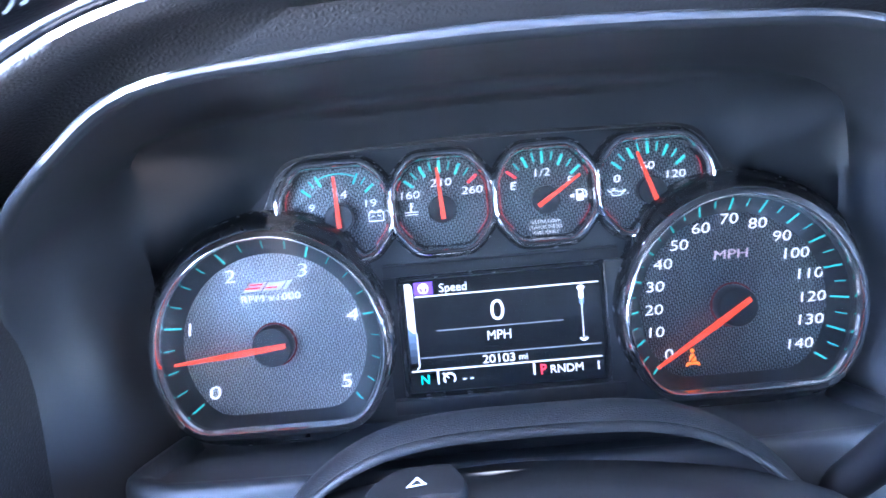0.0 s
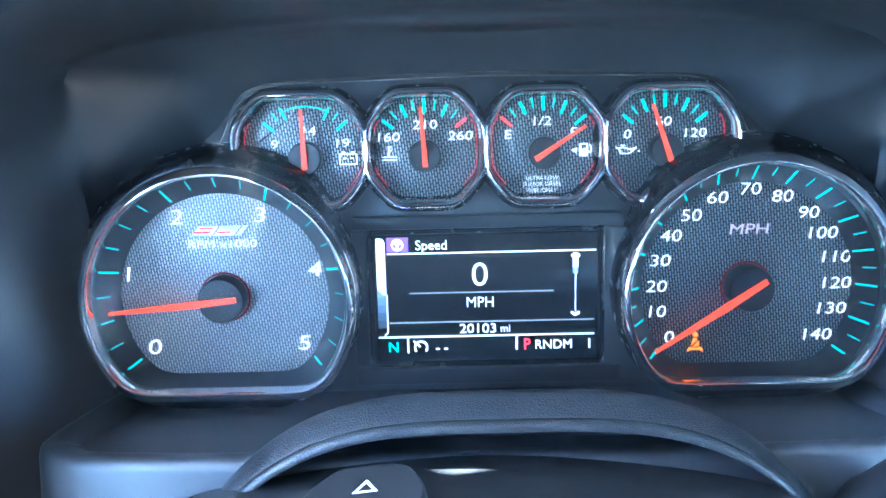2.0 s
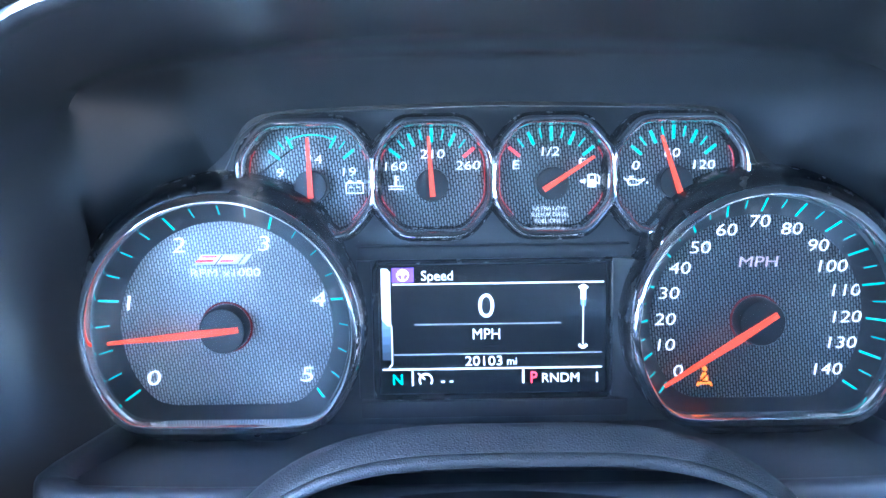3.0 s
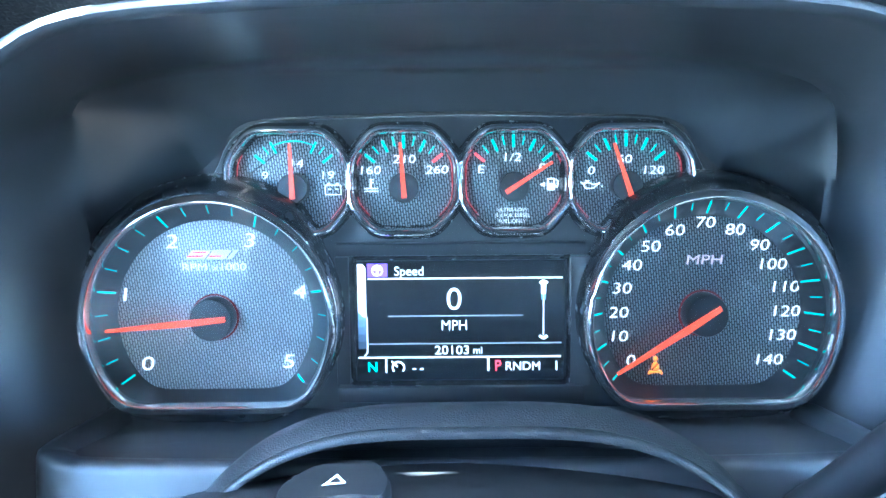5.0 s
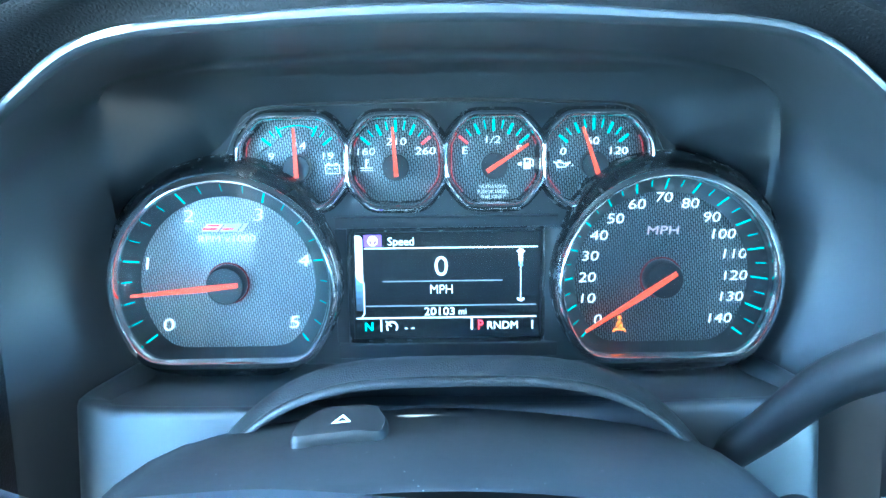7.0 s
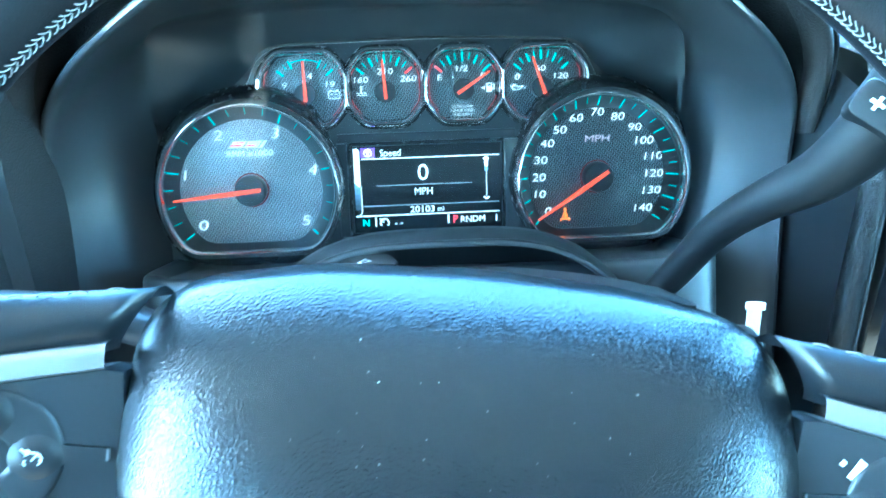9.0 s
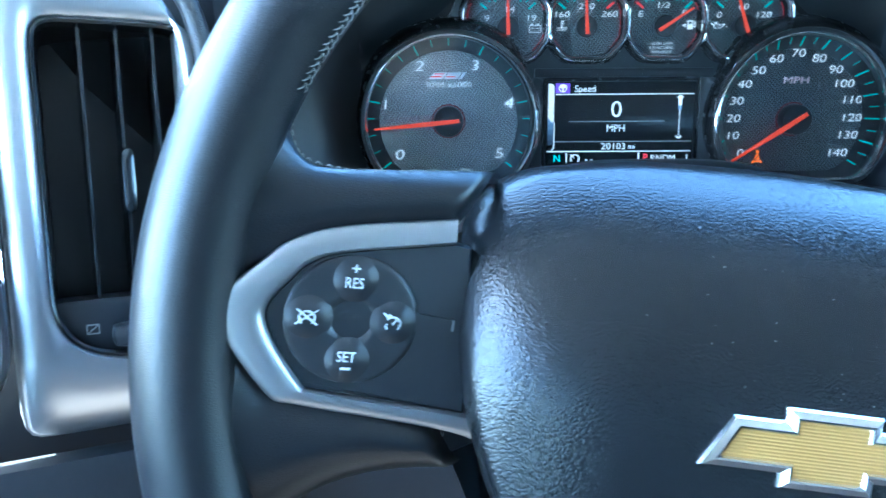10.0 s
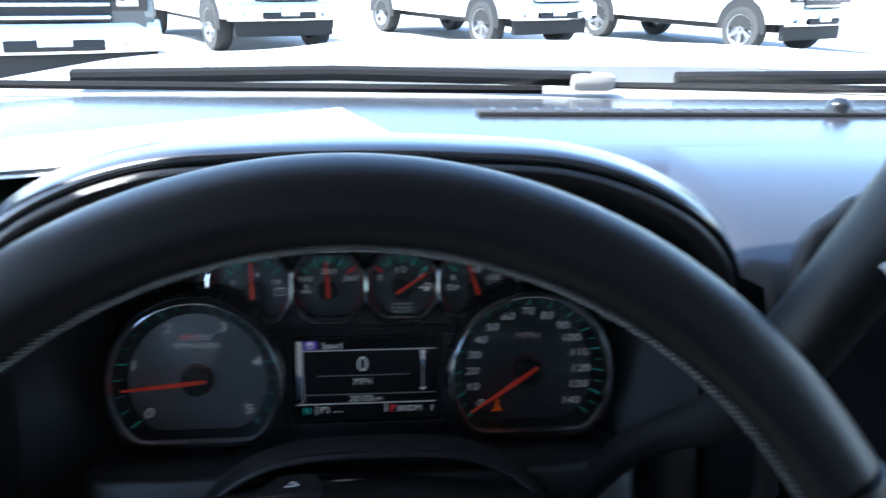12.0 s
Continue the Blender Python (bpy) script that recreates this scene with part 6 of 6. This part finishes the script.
# ---- own bonnet and cowl ----
cowl = tagged(part("cowl_panel", loft([[Vector((x, y, z - 0.012 * ((x - 0.37) / 0.8) ** 2)) for x in span(-0.55, 1.29, 40)] for y, z in ((0.66, 1.556), (0.72, 1.571), (0.80, 1.576), (0.815, 1.570), (0.82, 1.50))], closed=False), COWL), "grey plastic cowl panel below the windshield", "cowl panel")
bonnet_xs = span(-0.60, 1.34, 60)


def bonnet_z(x, y):
    u = (x - 0.37) / 0.97
    z = 1.590 - 0.030 * u * u - 0.06 * max(0, abs(u) - 0.72) ** 1.2 * 3 - 0.125 * (max(0, y - 0.95) / 1.3) ** 1.4
    z += 0.014 / (1 + math.exp(-(0.45 - abs(u)) * 28))
    return z


bn = loft([[Vector((x, y - 0.06 * ((x - 0.37) / 0.97) ** 2, bonnet_z(x, y) - (0.012 if y < 0.852 else 0) - (0.2 if y > 2.22 else 0))) for x in bonnet_xs] for y in (0.850, 0.853, 0.87, 1.0, 1.2, 1.4, 1.6, 1.8, 2.0, 2.12, 2.2, 2.25)], closed=False)
bonnet = tagged(part("bonnet", bn, PAINT), "white painted bonnet of the truck beyond the windshield", "bonnet")
for (x0, y0), (x1, y1) in (((0.279, 0.735), (-0.28, 0.785)), ((1.02, 0.735), (0.40, 0.80))):
    wiper = thing("wiper", pose(x0, y0, 1.579), "black wiper arm at the base of the windshield", "wiper")
    part("pivot_cap", moved(block((0, 0, 0.009), (0.048, 0.030, 0.018), 0.007), Matrix()), COWL, wiper, "grey pivot cap")
    part("arm", tube([(0, 0, 0.012), ((x1 - x0) * 0.5, (y1 - y0) * 0.5 + 0.01, 0.012), (x1 - x0, y1 - y0, 0.004)], 0.010, 10, 0.85), WIPER_BLACK, wiper)
    part("blade", tube([((x1 - x0) * 0.1, (y1 - y0) * 0.1 - 0.018, 0.002), ((x1 - x0) * 1.15, (y1 - y0) - 0.018, -0.002)], 0.005, 6), WIPER_BLACK, wiper)

# ---- outside ----
gb = bmesh.new()
box(gb, (0, 300, 0.25), (3000, 3000, 0.1))
tagged(part("ground", gb, ASPHALT), "pale sunlit asphalt parking lot", "ground", "", "structure")


def truck(m, paint, label, grille):
    t = thing("pickup_truck", m, label, "pickup truck", "parked trucks")
    # x across, y front is -y, z up; 2.0 wide, 5.8 long
    def sec(y, w, z0, z1, top):
        return [Vector((-w, y, z0)), Vector((-w, y, (z0 + z1) / 2)), Vector((-w * 0.97, y, z1)), Vector((-w * 0.88, y, top)), Vector((0, y, top + 0.04)), Vector((w * 0.88, y, top)), Vector((w * 0.97, y, z1)), Vector((w, y, (z0 + z1) / 2)), Vector((w, y, z0))]
    part("body", loft([sec(y, w, z0, z1, tp) for y, w, z0, z1, tp in ((-2.86, 0.86, 0.62, 1.05, 1.16), (-2.75, 0.96, 0.55, 1.10, 1.22), (-2.2, 1.0, 0.52, 1.16, 1.30), (-1.35, 1.0, 0.50, 1.20, 1.36), (-1.2, 1.0, 0.50, 1.22, 1.40), (1.0, 1.0, 0.50, 1.22, 1.40), (2.8, 1.0, 0.55, 1.22, 1.38), (2.9, 0.98, 0.6, 1.2, 1.35))], cap0=True, cap1=True), paint, t)
    cabin = loft([sec(y, w, z0, z1, tp) for y, w, z0, z1, tp in ((-1.35, 0.90, 1.30, 1.36, 1.38), (-0.75, 0.82, 1.30, 1.6, 1.86), (0.6, 0.82, 1.30, 1.6, 1.90), (0.95, 0.86, 1.30, 1.5, 1.7))], cap0=True, cap1=True)
    part("cab", cabin, paint, t)
    part("windscreen", loft([[Vector((s * 0.76, -1.30, 1.42)) for s in (-1, 1)], [Vector((s * 0.70, -0.80, 1.84)) for s in (-1, 1)]], closed=False), GLOSS_BLACK, t)
    for s in (-1, 1):
        part("side_window", block((s * 0.885, 0.0, 1.58), (0.05, 1.3, 0.34), 0.02), GLOSS_BLACK, t)
        part("mirror", block((s * 1.12, -0.95, 1.42), (0.20, 0.10, 0.26), 0.03), paint, t)
        hl = part("headlight", block((s * 0.72, -2.80, 1.02), (0.36, 0.14, 0.22), 0.03), GLOSS_BLACK, t)
        part("lamp", block((s * 0.70, -2.875, 1.02), (0.20, 0.02, 0.12), 0.008), CHROME, hl)
        part("fog_lamp", block((s * 0.68, -2.965, 0.60), (0.16, 0.06, 0.10), 0.02), CHROME, t)
        for y in (-1.95, 1.75):
            part("wheel_arch", loft([[Vector((s * 1.004, y + r * math.cos(a), 0.46 + r * math.sin(a))) for a in [math.pi * k / 20 - 0.1 for k in range(23)]] for r in (0.02, 0.47, 0.52)], closed=False), MATTE_BLACK, t)
            wh = part("wheel", loft([[Vector((s * x, y + r * math.cos(a), 0.41 + r * math.sin(a))) for a in [2 * math.pi * k / 40 for k in range(40)]] for x, r in ((0.74, 0.26), (0.74, 0.39), (0.77, 0.41), (0.97, 0.41), (1.01, 0.39), (1.015, 0.30), (1.0, 0.26))]), RUBBER, t, "black tyre")
            rm = part("rim", loft([[Vector((s * x, y + r * math.cos(a), 0.41 + r * math.sin(a))) for a in [2 * math.pi * k / 40 for k in range(40)]] for x, r in ((1.012, 0.27), (1.0, 0.25), (0.93, 0.23), (0.93, 0.05))], cap1=True), SILVER, wh, "silver rim")
            for k in range(6):
                a = 2 * math.pi * k / 6
                part("spoke", block((0, 0, 0.14), (0.03, 0.07, 0.24), 0.01, pose(s * 0.985, y, 0.41) @ Matrix.Rotation(a, 4, "X")), SILVER, wh)
    part("grille", block((0, -2.84, 0.98), (1.10, 0.10, 0.34), 0.03), grille, t)
    for k in range(3):
        part("grille_bar", block((0, -2.90, 0.86 + 0.12 * k), (1.06, 0.05, 0.035), 0.01), CHROME, t)
    part("bumper", loft([[Vector((x, -2.80 - 0.14 * math.cos(x / 1.02 * 1.3) + o, z)) for x in span(-1.0, 1.0, 25)] for o, z in ((0.10, 0.50), (0.0, 0.52), (-0.01, 0.70), (0.02, 0.80), (0.12, 0.82))], closed=False), CHROME, t, "bright bumper")
    part("bumper_intake", block((0, -2.955, 0.60), (0.90, 0.03, 0.11), 0.02), MATTE_BLACK, t)
    part("number_plate", block((0, -2.975, 0.67), (0.31, 0.02, 0.155), 0.01), PAPER, t)
    part("air_dam", block((0, -2.70, 0.40), (1.70, 0.12, 0.28), 0.03), MATTE_BLACK, t)
    part("chassis", block((0, 0.0, 0.47), (1.5, 5.0, 0.18), 0.03), MATTE_BLACK, t)
    return t


LOT = 0.30
truck(pose(2.2, 17.2, LOT, 0, 0, 28), PAINT, "white parked pickup truck with chrome bumper", GLOSS_BLACK)
truck(pose(6.87, 16.6, LOT, 0, 0, 28), PAINT, "white parked pickup truck beside the others", GLOSS_BLACK)
truck(pose(-2.47, 16.05, LOT, 0, 0, 28), PAINT, "white parked pickup truck in the row", GLOSS_BLACK)
truck(pose(-3.95, 10.9, LOT, 0, 0, 21), PAINT_GREY, "grey parked pickup truck facing the cab", MATTE_BLACK)
